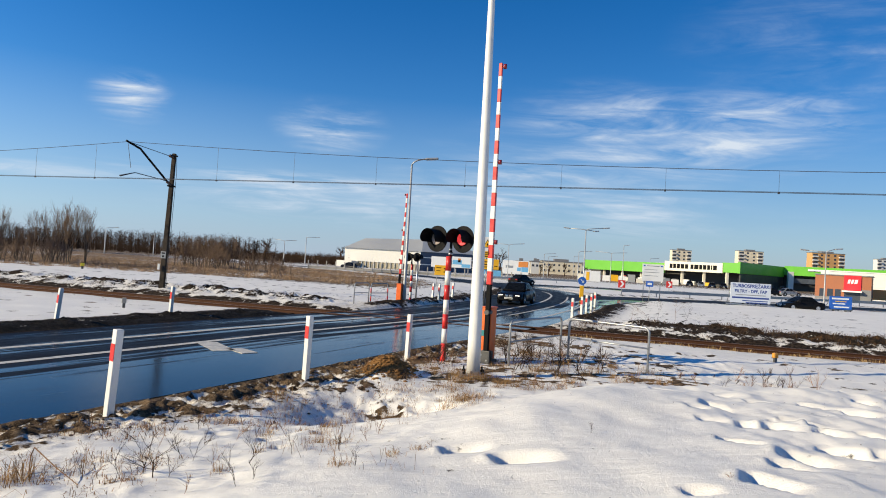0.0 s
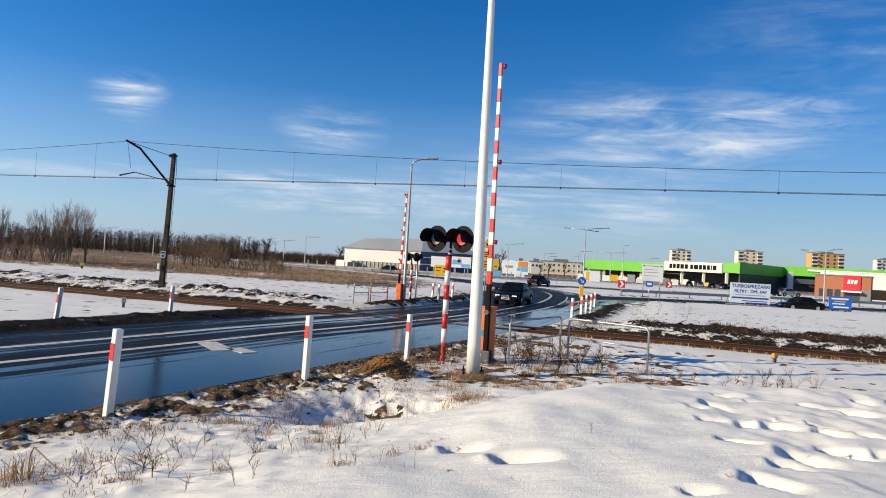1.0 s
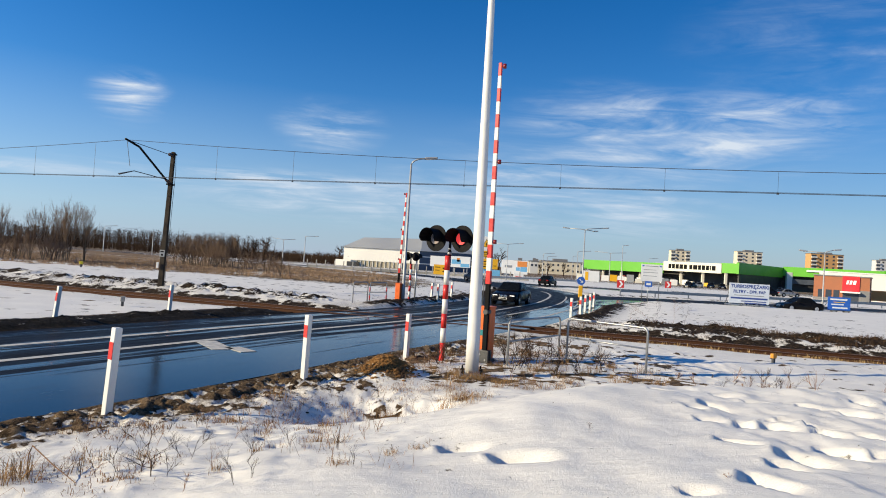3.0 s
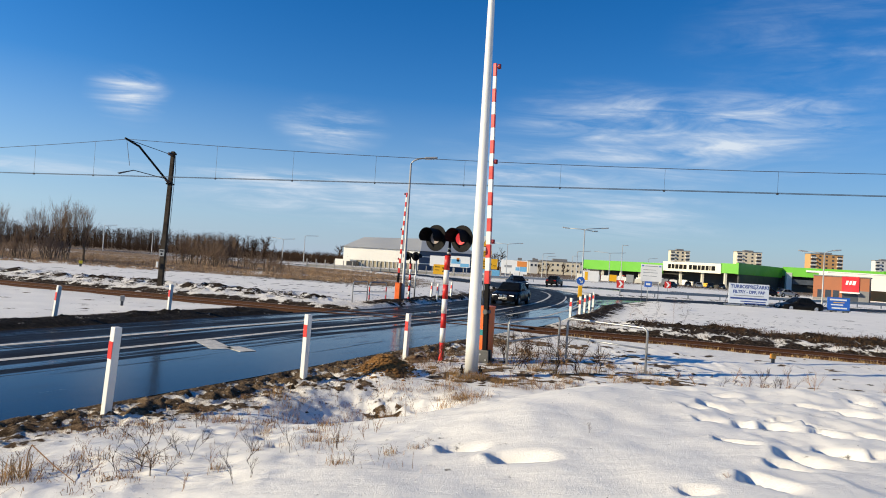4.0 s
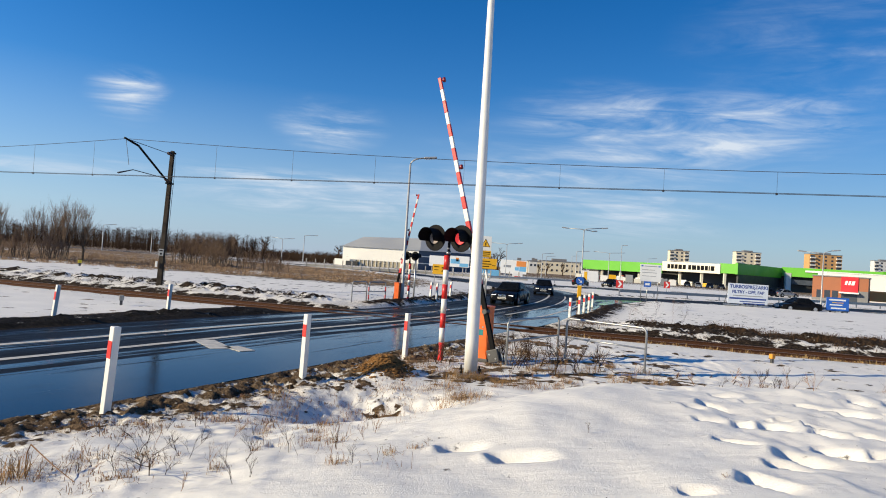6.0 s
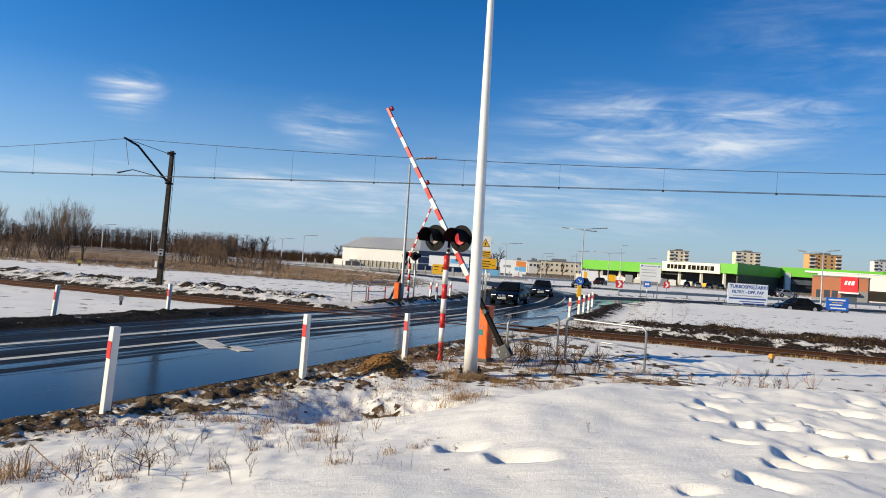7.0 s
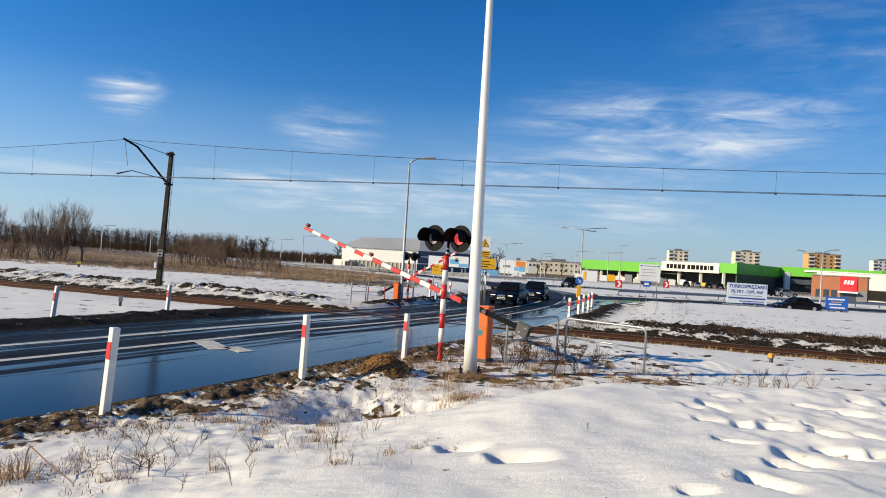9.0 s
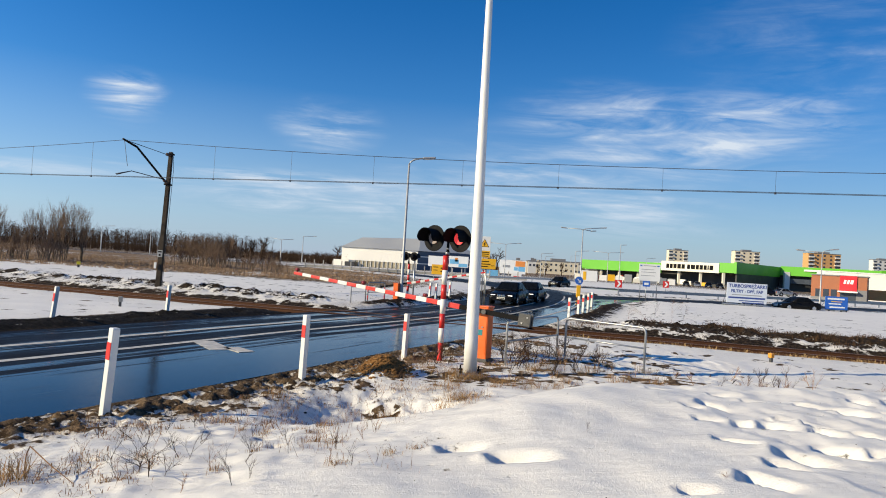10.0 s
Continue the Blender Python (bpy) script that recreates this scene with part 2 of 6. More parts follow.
RAIL_TOP = surface("worn_rail_head", (0.42, 0.27, 0.17), 0.42, metal=0.5, vary=0.35, scale=14)
SLEEPER = surface("weathered_sleeper", (0.10, 0.06, 0.034), 0.9, vary=0.6, scale=8, bump=0.5, spec=0.1)
CONCRETE = surface("old_concrete", (0.40, 0.38, 0.34), 0.85, vary=0.35, scale=4, bump=0.4)
MAST = surface("sooty_concrete_mast", (0.085, 0.068, 0.052), 0.85, vary=0.65, scale=2.2, bump=0.3, dark=(0.012, 0.010, 0.009), spec=0.15)
WIRE = surface("dark_wire", (0.07, 0.07, 0.075), 0.5, metal=0.5)
MARK = surface("road_paint", (0.68, 0.65, 0.58), 0.6, vary=0.55, scale=5, bump=0.2)
GROUND, ROAD, ROAD_DRY = ground_material(), road_material(), road_material("damp_asphalt", 0.3)

# ---- mesh helpers ----


def part(name, bm, material, parent=None, label=""):
    """One bmesh, as one mesh object under a thing or a part."""
    me = bpy.data.meshes.new(name)
    bm.normal_update()
    bm.to_mesh(me)
    bm.free()
    mats = material if isinstance(material, (list, tuple)) else [material]
    for mt in mats:
        me.materials.append(mt)
    ob = new(name, me)
    ob.parent = parent
    return tagged(ob, label)


def thing(name, m, label, category, group="", kind=""):
    ob = new(name)
    ob.empty_display_size = 0.2
    ob.matrix_basis = m
    return tagged(ob, label, category, group, kind)


def box(bm, lo, hi, m=None, bevel=0.0, mat=0):
    r = bmesh.ops.create_cube(bm, size=1.0)
    vs = r["verts"]
    c = [(a + b) / 2 for a, b in zip(lo, hi)]
    s = [abs(b - a) for a, b in zip(lo, hi)]
    bmesh.ops.scale(bm, vec=s, verts=vs)
    bmesh.ops.translate(bm, vec=c, verts=vs)
    fs = {f for v in vs for f in v.link_faces}
    for f in fs:
        f.material_index = mat
    if m is not None:
        bmesh.ops.transform(bm, matrix=m, verts=vs)
    if bevel:
        es = list({e for v in vs for e in v.link_edges})
        bmesh.ops.bevel(bm, geom=es, offset=bevel, segments=2, profile=0.5, affect="EDGES")
    return vs


def tube(bm, pts, radii, sides=8, mat=0, caps=True):
    """A round bar along points, with a radius at each."""
    pts = [Vector(p) for p in pts]
    if not hasattr(radii, "__len__"):
        radii = [radii] * len(pts)
    rings = []
    for i, p in enumerate(pts):
        d = (pts[min(i + 1, len(pts) - 1)] - pts[max(i - 1, 0)]).normalized()
        a = d.cross(Vector((0.31, 0.17, 0.93)))
        if a.length < 0.2:
            a = d.cross(Vector((1, 0, 0)))
        a.normalize()
        b = d.cross(a)
        rings.append([bm.verts.new(p + radii[i] * (math.cos(t) * a + math.sin(t) * b))
                      for t in (2 * math.pi * k / sides for k in range(sides))])
    for r0, r1 in zip(rings, rings[1:]):
        for k in range(sides):
            f = bm.faces.new((r0[k], r0[(k + 1) % sides], r1[(k + 1) % sides], r1[k]))
            f.material_index, f.smooth = mat, sides > 5
    if caps:
        for r in (list(reversed(rings[0])), rings[-1]):
            f = bm.faces.new(r)
            f.material_index = mat
    return rings


def prism(bm, outline, y0, y1, mat=0, m=None):
    """An outline in x and z, drawn out along y."""
    a = [bm.verts.new((x, y0, z)) for x, z in outline]
    b = [bm.verts.new((x, y1, z)) for x, z in outline]
    k = len(a)
    fs = [bm.faces.new(a), bm.faces.new(list(reversed(b)))]
    fs += [bm.faces.new((a[(i + 1) % k], a[i], b[i], b[(i + 1) % k])) for i in range(k)]
    for f in fs:
        f.material_index = mat
    if m is not None:
        bmesh.ops.transform(bm, matrix=m, verts=a + b)
    return a + b


def curve_points(ctrl, step):
    """A smooth line through control points, with a point every step."""
    c = [np.array(p, float) for p in ctrl]
    c = [2 * c[0] - c[1]] + c + [2 * c[-1] - c[-2]]
    out = []
    for i in range(1, len(c) - 2):
        k = max(2, int(np.linalg.norm(c[i + 1] - c[i]) / step))
        for t in np.arange(k) / k:
            out.append(0.5 * (2 * c[i] + (c[i + 1] - c[i - 1]) * t + (2 * c[i - 1] - 5 * c[i] + 4 * c[i + 1] - c[i + 2]) * t * t
                              + (3 * c[i] - c[i - 1] - 3 * c[i + 1] + c[i + 2]) * t ** 3))
    out.append(c[-2])
    return np.array(out)


def lattice(ix, iy, seed):
    v = np.sin(ix * 127.1 + iy * 311.7 + seed * 74.7) * 43758.5453
    return v - np.floor(v)


def soft_noise(x, y, seed=0):
    ix, iy = np.floor(x), np.floor(y)
    fx, fy = x - ix, y - iy
    fx, fy = fx * fx * (3 - 2 * fx), fy * fy * (3 - 2 * fy)
    a, b = lattice(ix, iy, seed), lattice(ix + 1, iy, seed)
    c, d = lattice(ix, iy + 1, seed), lattice(ix + 1, iy + 1, seed)
    return (a + (b - a) * fx) * (1 - fy) + (c + (d - c) * fx) * fy


def fbm(x, y, octaves=4, seed=0):
    s, a, t = 0, 1, 0
    for k in range(octaves):
        s, t = s + a * soft_noise(x * 2 ** k, y * 2 ** k, seed + k), t + a
        a *= 0.5
    return s / t


def ease(x, lo, hi):
    t = np.clip((x - lo) / (hi - lo), 0, 1)
    return t * t * (3 - 2 * t)


# ---- the plan: the road, its branch, the track ----
MAIN = curve_points([(-30, -26), (-20, -8.5), (-13, 3.5), (-9.9, 9.0), (-8.1, 12.3), (-6.0, 16.5), (-4.6, 19.4), (-3.3, 21.8), (-1.6, 24.9),
                     (0.6, 29.2), (2.1, 32.6), (3.8, 36.8), (6.6, 44.6), (9.0, 54), (10.4, 62), (10.6, 70), (9.2, 80),
                     (5, 95), (-3, 110), (-16, 126), (-45, 146), (-120, 180)], 1.0)
BRANCH = curve_points([(8, 50), (12, 57.5), (20, 62.5), (42, 71), (56, 76), (120, 97), (300, 150)], 1.5)
CROSS = curve_points([(6, 88), (13, 93), (20, 95.5), (34, 99), (60, 106), (140, 120)], 2.0)
TRACK_A, TRACK_B = np.array([-120.0, 60.35]), np.array([120.0, -6.85])        # the track's middle line
TRACK_DIR = (TRACK_B - TRACK_A) / np.linalg.norm(TRACK_B - TRACK_A)
TRACK_NORMAL = np.array([-TRACK_DIR[1], TRACK_DIR[0]])                       # away from the camera's side


def across(line, x, y):
    """How far points lie to the right of a line (nearest piece), and how far from it."""
    best = np.full(x.shape, 1e9)
    lat = np.zeros(x.shape)
    for p, q in zip(line, line[1:]):
        d = q - p
        k = np.hypot(*d)
        d = d / k
        s = np.clip((x - p[0]) * d[0] + (y - p[1]) * d[1], 0, k)
        ex, ey = x - p[0] - d[0] * s, y - p[1] - d[1] * s
        r = np.hypot(ex, ey)
        m = r < best
        best[m] = r[m]
        lat[m] = ((x - p[0]) * d[1] - (y - p[1]) * d[0])[m]
    return np.where(lat < 0, -best, best)


def terrain(x, y):
    """Height, snow, grass, grime and painted ridge shade at points of the plan."""
    lat = across(MAIN[::2], x, y)
    bra = np.abs(across(BRANCH[::2], x, y))
    cro = np.abs(across(CROSS[::3], x, y))
    trk = (x - TRACK_A[0]) * TRACK_NORMAL[0] + (y - TRACK_A[1]) * TRACK_NORMAL[1]
    near = ease(trk, -2.5, -5.0)                       # this side of the track
    n1, n2, n3 = fbm(x * 0.5, y * 0.5, 4, 3), fbm(x * 2.1, y * 2.1, 4, 11), fbm(x * 0.12, y * 0.12, 4, 23)
    n4 = fbm(x * 5.5, y * 5.5, 3, 41)
    z = 0.06 + 0.10 * (n1 - 0.5)
    # the mound under the camera, with its flank towards the road
    edge = x - (-1.0 + 0.50 * (y - 5.0)) + 0.5 * (fbm(x * 0.6, y * 0.6, 3, 5) - 0.5)
    top = ease(edge, -1.7, 1.5) * ease(y, 12.6 + 0.05 * x, 8.6 + 0.05 * x)
    z = z + top * (0.70 + 0.16 * (n1 - 0.5) + 0.02 * np.clip(x, 0, 8)) * near
    # the near slope and its hollow
    z = z + 0.12 * ease(y, 9.5, 6.0) * (1 - top) * near
    bowl = ((x + 0.95 + 0.25 * (n2 - 0.5)) / 1.10) ** 2 + ((y - 10.25 + 0.3 * (n2 - 0.5)) / 1.25) ** 2
    hollow = np.exp(-bowl ** 1.5)
    z = z + 0.085 * np.clip(lat - 6.0, 0, 4.5) * near * (1 - top) * ease(y, 9.4, 8.0)
    z = z - 0.55 * hollow * near + near * (1 - top) * ease(y, 13.0, 11.5) * ease(lat, 5.6, 6.8) * (0.09 * (n2 - 0.5) + 0.05 * (n4 - 0.5))
    z = z + 0.16 * (n4 - 0.5) * np.exp(-bowl) * near
    heap = np.exp(-(((x + 0.98) / 0.48) ** 2 + ((y - 13.3) / 0.50) ** 2))
    z = z + 0.34 * heap * (0.7 + 0.6 * n2)
    rough = fbm(x * 9.0, y * 9.0, 2, 57)
    z = z + near * ease(lat, 6.6, 5.2) * ease(lat, 4.2, 4.7) * (0.13 * (rough - 0.5) + 0.10 * (n4 - 0.5) - 0.04)
    # ploughed ridges along the road
    ridge_r = np.exp(-((lat - 5.0) / 0.55) ** 2) * near
    z = z + ridge_r * (-0.05 + 0.16 * (n2 - 0.38) + 0.12 * (n4 - 0.45))
    ridge_l = np.exp(-((lat + 5.05) / 0.50) ** 2) * ease(trk, -1.5, -4.0)
    ridge_dirt = np.exp(-((lat + 4.95) / 0.85) ** 4) * ease(trk, -1.0, -3.0)
    z = z + ridge_l * (0.04 + 0.30 * (n2 - 0.4) + 0.18 * (n4 - 0.5))
    far_ridge = np.exp(-((np.abs(lat) - 5.0) / 0.6) ** 2) * ease(trk, 3.0, 6.0) * ease(y, 75, 55)
    z = z + far_ridge * (0.14 + 0.3 * (n2 - 0.4))
    # the bank beyond the track, rough and dark at its foot
    off_road = ease(np.abs(lat), 5.0, 9.0)
    bank = np.exp(-((trk - 4.3) / 1.5) ** 2) * off_road
    z = z + bank * (0.20 + 0.55 * (n2 - 0.42) + 0.2 * (n4 - 0.5)) + 0.22 * ease(trk, 4.0, 9.0) * off_road * ease(trk, 60, 25)
    # footprints and hummocks on the trodden snow
    tread = near * ease(y, 16, 11)
    hum = fbm(x * 3.4 + 9, y * 2.6, 3, 31)
    trodden = ease(x, 2.2, 3.4) * top
    z = z + tread * trodden * 0.07 * (hum - 0.5) + tread * trodden * 0.05 * (n2 - 0.5)
    z = z + tread * 0.02 * (n2 - 0.5) + near * (1 - top) * ease(y, 12.0, 13.5) * (0.06 * (n4 - 0.5) + 0.03 * (n2 - 0.5)) * ease(lat, 5.5, 7.0)
    for fx, fy, a, w in FOOTPRINTS:
        ca, sa = math.cos(a), math.sin(a)
        u, v = ((x - fx) * ca + (y - fy) * sa) / w, (-(x - fx) * sa + (y - fy) * ca) / (0.62 * w)
        m = (np.abs(u) < 1.6) & (np.abs(v) < 1.4)
        um, vm = u[m] + 0.25 * (n4[m] - 0.5), v[m] + 0.3 * (n2[m] - 0.5)
        # a steep wall on one side, a long scuffed slope on the other, a low rim
        z[m] = z[m] - 0.50 * w * ease(um, -0.95, -0.55) * ease(um, 1.25, -0.35) * ease(np.abs(vm), 1.0, 0.35)
        z[m] = z[m] + 0.10 * w * np.exp(-((um + 1.05) / 0.22) ** 2) * ease(np.abs(vm), 1.1, 0.3)
    # level under road and track
    flat = 1 - ease(np.abs(lat), 4.0, 4.55)
    flat = np.maximum(flat, 1 - ease(bra, 5.2, 6.0))
    flat = np.maximum(flat, 1 - ease(cro, 5.0, 6.0))
    z = z * (1 - flat) - 0.07 * flat
    bed = 1 - ease(np.abs(trk), 1.6, 2.5)
    z = z * (1 - bed) - 0.16 * bed
    dist = np.hypot(x, y)
    z = z * ease(dist, 900, 300)

    # what lies on it
    snow = 0.80 + 0.25 * (n1 - 0.5)
    verge = near * ease(lat, 6.5, 5.3) * ease(lat, 2, 4)
    snow = snow - verge * 0.55 * ease(0.3 * n2 + 0.4 * n4 + 0.3 * rough, 0.47, 0.60)
    snow = snow - near * np.exp(-((lat - 4.8) / 0.6) ** 2) * (0.12 + 1.0 * (n4 - 0.42))
    snow = snow - near * 0.40 * ease(n2, 0.66, 0.76) * (1 - top) * ease(y, 11, 14)
    snow = snow - 0.75 * np.exp(-(((x - 0.55) / 0.75) ** 2 + ((y - 13.2) / 0.65) ** 2)) * ease(n4, 0.36, 0.52)
    snow = snow - 0.62 * near * ease(0.5 * n4 + 0.5 * n2, 0.52, 0.60) * (1 - top) * ease(y, 12.5, 13.6) * ease(x, 7.5, 4.0) * ease(x, -0.5, 1.0)
    for bx, by in ((-1.69, 11.84), (-1.23, 12.02), (-0.74, 11.26), (-0.93, 11.1)):         # bare earth in the hollow's side
        snow = snow - 0.75 * np.exp(-(((x - bx + 0.5 * (y - by)) / 0.20) ** 2 + ((y - by) / 0.30) ** 2)) * ease(0.6 * n4 + 0.4 * rough, 0.44, 0.58)
    snow = snow - 0.7 * near * np.exp(-((lat - 4.25) / 0.28) ** 2)
    snow = snow - 1.6 * ridge_dirt - 0.8 * far_ridge
    snow = snow - 1.2 * heap
    snow = snow - bank * np.where(x > 4, 0.74 + 0.7 * (n2 - 0.5), 0.34 + 0.8 * (n2 - 0.5))
    snow = snow - 0.5 * ease(n4, 0.69, 0.76) * ease(trk, 5, 7) * ease(trk, 30, 12)
    snow = snow - 0.9 * (1 - ease(np.abs(trk), 1.5, 2.4 + 0.8 * n1))
    field = ease(trk, 17, 25) * ease(lat, -8, -14) * ease(x, 40, 10)
    snow = snow - field * (0.50 + 1.1 * (n3 - 0.42) + 0.9 * (n1 - 0.5)) * 1.1
    wild = ease(dist, 120, 220)
    snow = snow - 0.62 * wild
    snow = np.where(cro < 6.5, snow - 0.3, snow)
    snow = snow - 0.5 * np.exp(-((bra - 6.5) / 1.2) ** 2) * ease(n2, 0.3, 0.7)
    grass = np.clip(field * 0.9 + near * (0.30 + 1.6 * (n4 - 0.45)) + wild * 0.6, 0, 1)
    grass = np.where(heap > 0.25, 0.35, grass) * (1 - ridge_dirt) * (1 - 0.7 * bank) * (1 - bed)
    grime = np.clip(np.exp(-((np.abs(lat) - 4.9) / 1.0) ** 2) * 1.25 + 0.6 * np.exp(-(trk / 3.5) ** 2), 0, 1) * (1 - top)
    # the last value paints shade over the left ridge's bare earth
    return z, np.clip(snow, 0, 1), grass, grime, np.clip(ridge_dirt * 1.3, 0, 1)


rng = random.Random(7)
FOOTPRINTS = [(3.05, 7.67, 0.2, 0.15), (3.37, 7.88, -0.6, 0.2), (3.01, 7.17, 0, 0.16), (2.93, 6.27, -0.5, 0.24), (3.39, 7.06, -0.3, 0.17), (3.72, 7.02, -0.3, 0.24),
              (3.3, 5.77, -0.5, 0.27), (2.58, 4.97, -0.6, 0.27), (4.25, 7.14, -0.4, 0.22), (4.6, 6.87, -0.3, 0.2), (3.9, 6.16, -0.4, 0.3), (3.0, 5.49, -0.3, 0.2),
              (3.07, 8.94, 0, 0.2), (1.94, 4.71, 0, 0.16), (4.11, 8.4, 0.1, 0.2), (4.74, 8.25, -0.2, 0.2), (5.12, 7.95, -0.2, 0.22), (0.30, 6.04, 0.1, 0.25),
              (0.80, 5.6, 0, 0.31), (-1.51, 6.71, 0, 0.13), (-1.8, 7.3, 0, 0.12), (-2.48, 7.67, 0, 0.13), (-2.22, 8.35, 0.2, 0.12)]
for k in range(34):
    FOOTPRINTS.append((3.6 + 5.4 * rng.random(), 4.6 + 6.2 * rng.random(), rng.uniform(-0.7, 0.3), rng.uniform(0.08, 0.21)))


def graded(lo, hi, step, reach, grow=1.13):
    mid = list(np.arange(lo, hi + step / 2, step))
    out, s, a, b = [], step, lo, hi
    left, right = [], []
    while b < reach:
        s *= grow
        a, b = a - s, b + s
        left.append(a)
        right.append(b)
    return np.array(list(reversed(left)) + mid + right)


def sheet(name, xs, ys, fn):
    """A height sheet over a graded grid, with its cover as attributes."""
    X, Y = np.meshgrid(xs, ys)
    z, snow, grass, grime, ridge_shade = fn(X.ravel(), Y.ravel())
    co = np.stack([X.ravel(), Y.ravel(), z], 1)
    nx, ny = len(xs), len(ys)
    i = (np.arange(ny - 1)[:, None] * nx + np.arange(nx - 1)[None]).ravel()
    quads = np.stack([i, i + 1, i + 1 + nx, i + nx], 1)
    me = bpy.data.meshes.new(name)
    me.vertices.add(len(co))
    me.vertices.foreach_set("co", co.ravel())
    me.loops.add(quads.size)
    me.loops.foreach_set("vertex_index", quads.ravel().astype(np.int32))
    me.polygons.add(len(quads))
    me.polygons.foreach_set("loop_start", (np.arange(len(quads)) * 4).astype(np.int32))
    me.update(calc_edges=True)
    me.polygons.foreach_set("use_smooth", np.ones(len(quads), bool))
    for k, v in (("snow", snow), ("grass", grass), ("grime", grime), ("ridge_shade", ridge_shade)):
        at = me.attributes.new(k, "FLOAT", "POINT")
        at.data.foreach_set("value", v.astype(np.float32))
    return new(name, me)


xs = graded(-23.0, 20.0, 0.15, 2600, 1.06)
xs = np.concatenate([xs[xs < -7.0], np.arange(-7.0, 8.0, 0.045), xs[xs > 8.04]])
ys = graded(-2.0, 36.0, 0.15, 2600, 1.06)
ys = np.concatenate([ys[ys < 4.0], np.arange(4.0, 15.0, 0.045), ys[ys > 15.04]])
ground = sheet("ground", xs, ys, terrain)
ground.data.materials.append(GROUND)
tagged(ground, "trodden snow with bare soil and dry grass patches", "ground", kind="structure")


def height(x, y):
    return float(terrain(np.array([float(x)]), np.array([float(y)]))[0][0])


def ribbon(name, line, lo, hi, z, columns, material, parent=None, crown=0.0):
    """A strip along a line from lo to hi metres to its right; its mapping is in metres across and along."""
    bm = bmesh.new()
    uv = bm.loops.layers.uv.new("UVMap")
    d = np.gradient(line, axis=0)
    d /= np.hypot(d[:, 0], d[:, 1])[:, None]
    s = np.concatenate([[0], np.cumsum(np.hypot(*np.diff(line, axis=0).T))])
    lats = np.linspace(lo, hi, columns)
    rows = [[bm.verts.new((p[0] + t[1] * a, p[1] - t[0] * a, z - crown * (a / 4) ** 2)) for a in lats] for p, t in zip(line, d)]
    at = {v: (a, s[i]) for i, r in enumerate(rows) for v, a in zip(r, lats)}
    for r0, r1 in zip(rows, rows[1:]):
        for k in range(columns - 1):
            f = bm.faces.new((r0[k], r0[k + 1], r1[k + 1], r1[k]))
            f.smooth = True
            for lp in f.loops:
                lp[uv].uv = at[lp.vert]
    return part(name, bm, material, parent)


road = tagged(ribbon("road", MAIN, -4.3, 4.15, 0.0, 9, ROAD, crown=0.03), "wet dark asphalt road with puddles along its edge", "road", kind="structure")
branch = tagged(ribbon("road_branch", BRANCH, -5.0, 5.0, -0.006, 5, ROAD_DRY), "wet asphalt side road leading to the shops", "road", kind="structure")
far_road = tagged(ribbon("far_road", CROSS, -4.5, 4.5, -0.010, 5, ROAD_DRY), "grey asphalt road far off", "road", kind="structure")

# ---- the railway ----


def track_point(s, side=0.0):
    """A place s metres along the track from the road crossing, side metres beyond its middle."""
    p = TRACK_A + TRACK_DIR * (s + 124.0) + TRACK_NORMAL * side
    return p[0], p[1]


def build_track():
    t = thing("railway_track", Matrix(), "single railway track with rusty rails on dark sleepers", "track", kind="structure")
    ang = math.degrees(math.atan2(TRACK_DIR[1], TRACK_DIR[0]))
    rail_out = [(-0.07, -0.13), (0.07, -0.13), (0.07, -0.115), (0.012, -0.09), (0.012, -0.01), (0.036, 0.0), (0.036, 0.03),
                (-0.036, 0.03), (-0.036, 0.0), (-0.012, -0.01), (-0.012, -0.09), (-0.07, -0.115)]
    for side in (-0.755, 0.755):
        x, y = track_point(0, side)
        bm = bmesh.new()
        prism(bm, rail_out, -90, 90, 0, pose(x, y, -0.016, 0, 0, ang - 90))
        for f in bm.faces:
            if f.normal.z > 0.9 and f.calc_center_median().z > 0.01:
                f.material_index = 1
        part("rail", bm, [RAIL_RUST, RAIL_TOP], t)
    me = None
    for k in range(-100, 100):
        s = k * 0.62
        if -5.3 < s < 5.5:
            continue
        x, y = track_point(s)
        if me is None:
            bm = bmesh.new()
            box(bm, (-0.12, -1.3, -0.25), (0.12, 1.3, -0.115), bevel=0.015)
            ob = part("sleeper", bm, SLEEPER, t)
            me = ob.data
        else:
            ob = new("sleeper", me)
            ob.parent = t
        ob.matrix_basis = pose(x, y, rng.uniform(-0.01, 0.01), 0, 0, ang + rng.uniform(-1, 1))


build_track()


# ---- posts beside the road ----
def guide_post(x, y, label, h=1.08, w=0.125, turn=55.0, lean=2.5, z=None):
    z = height(x, y) - 0.03 if z is None else z
    t = thing("guide_post", pose(x, y, z) @ pose(0, 0, 0, 0, lean, 0) @ pose(0, 0, 0, 0, 0, turn), label, "post", "guide posts by the crossing")
    bm = bmesh.new()
    vs = box(bm, (-w / 2, -w / 2, -0.15), (w / 2, w / 2, h), bevel=0.012)
    part("shaft", bm, WHITE, t)
    bm = bmesh.new()
    box(bm, (-w / 2 - 0.004, -w / 2 + 0.004, h - 0.42), (-w / 2 + 0.02, w / 2 - 0.004, h - 0.19), bevel=0.001)
    part("red_band", bm, RED, t, "red reflective band")
    return t


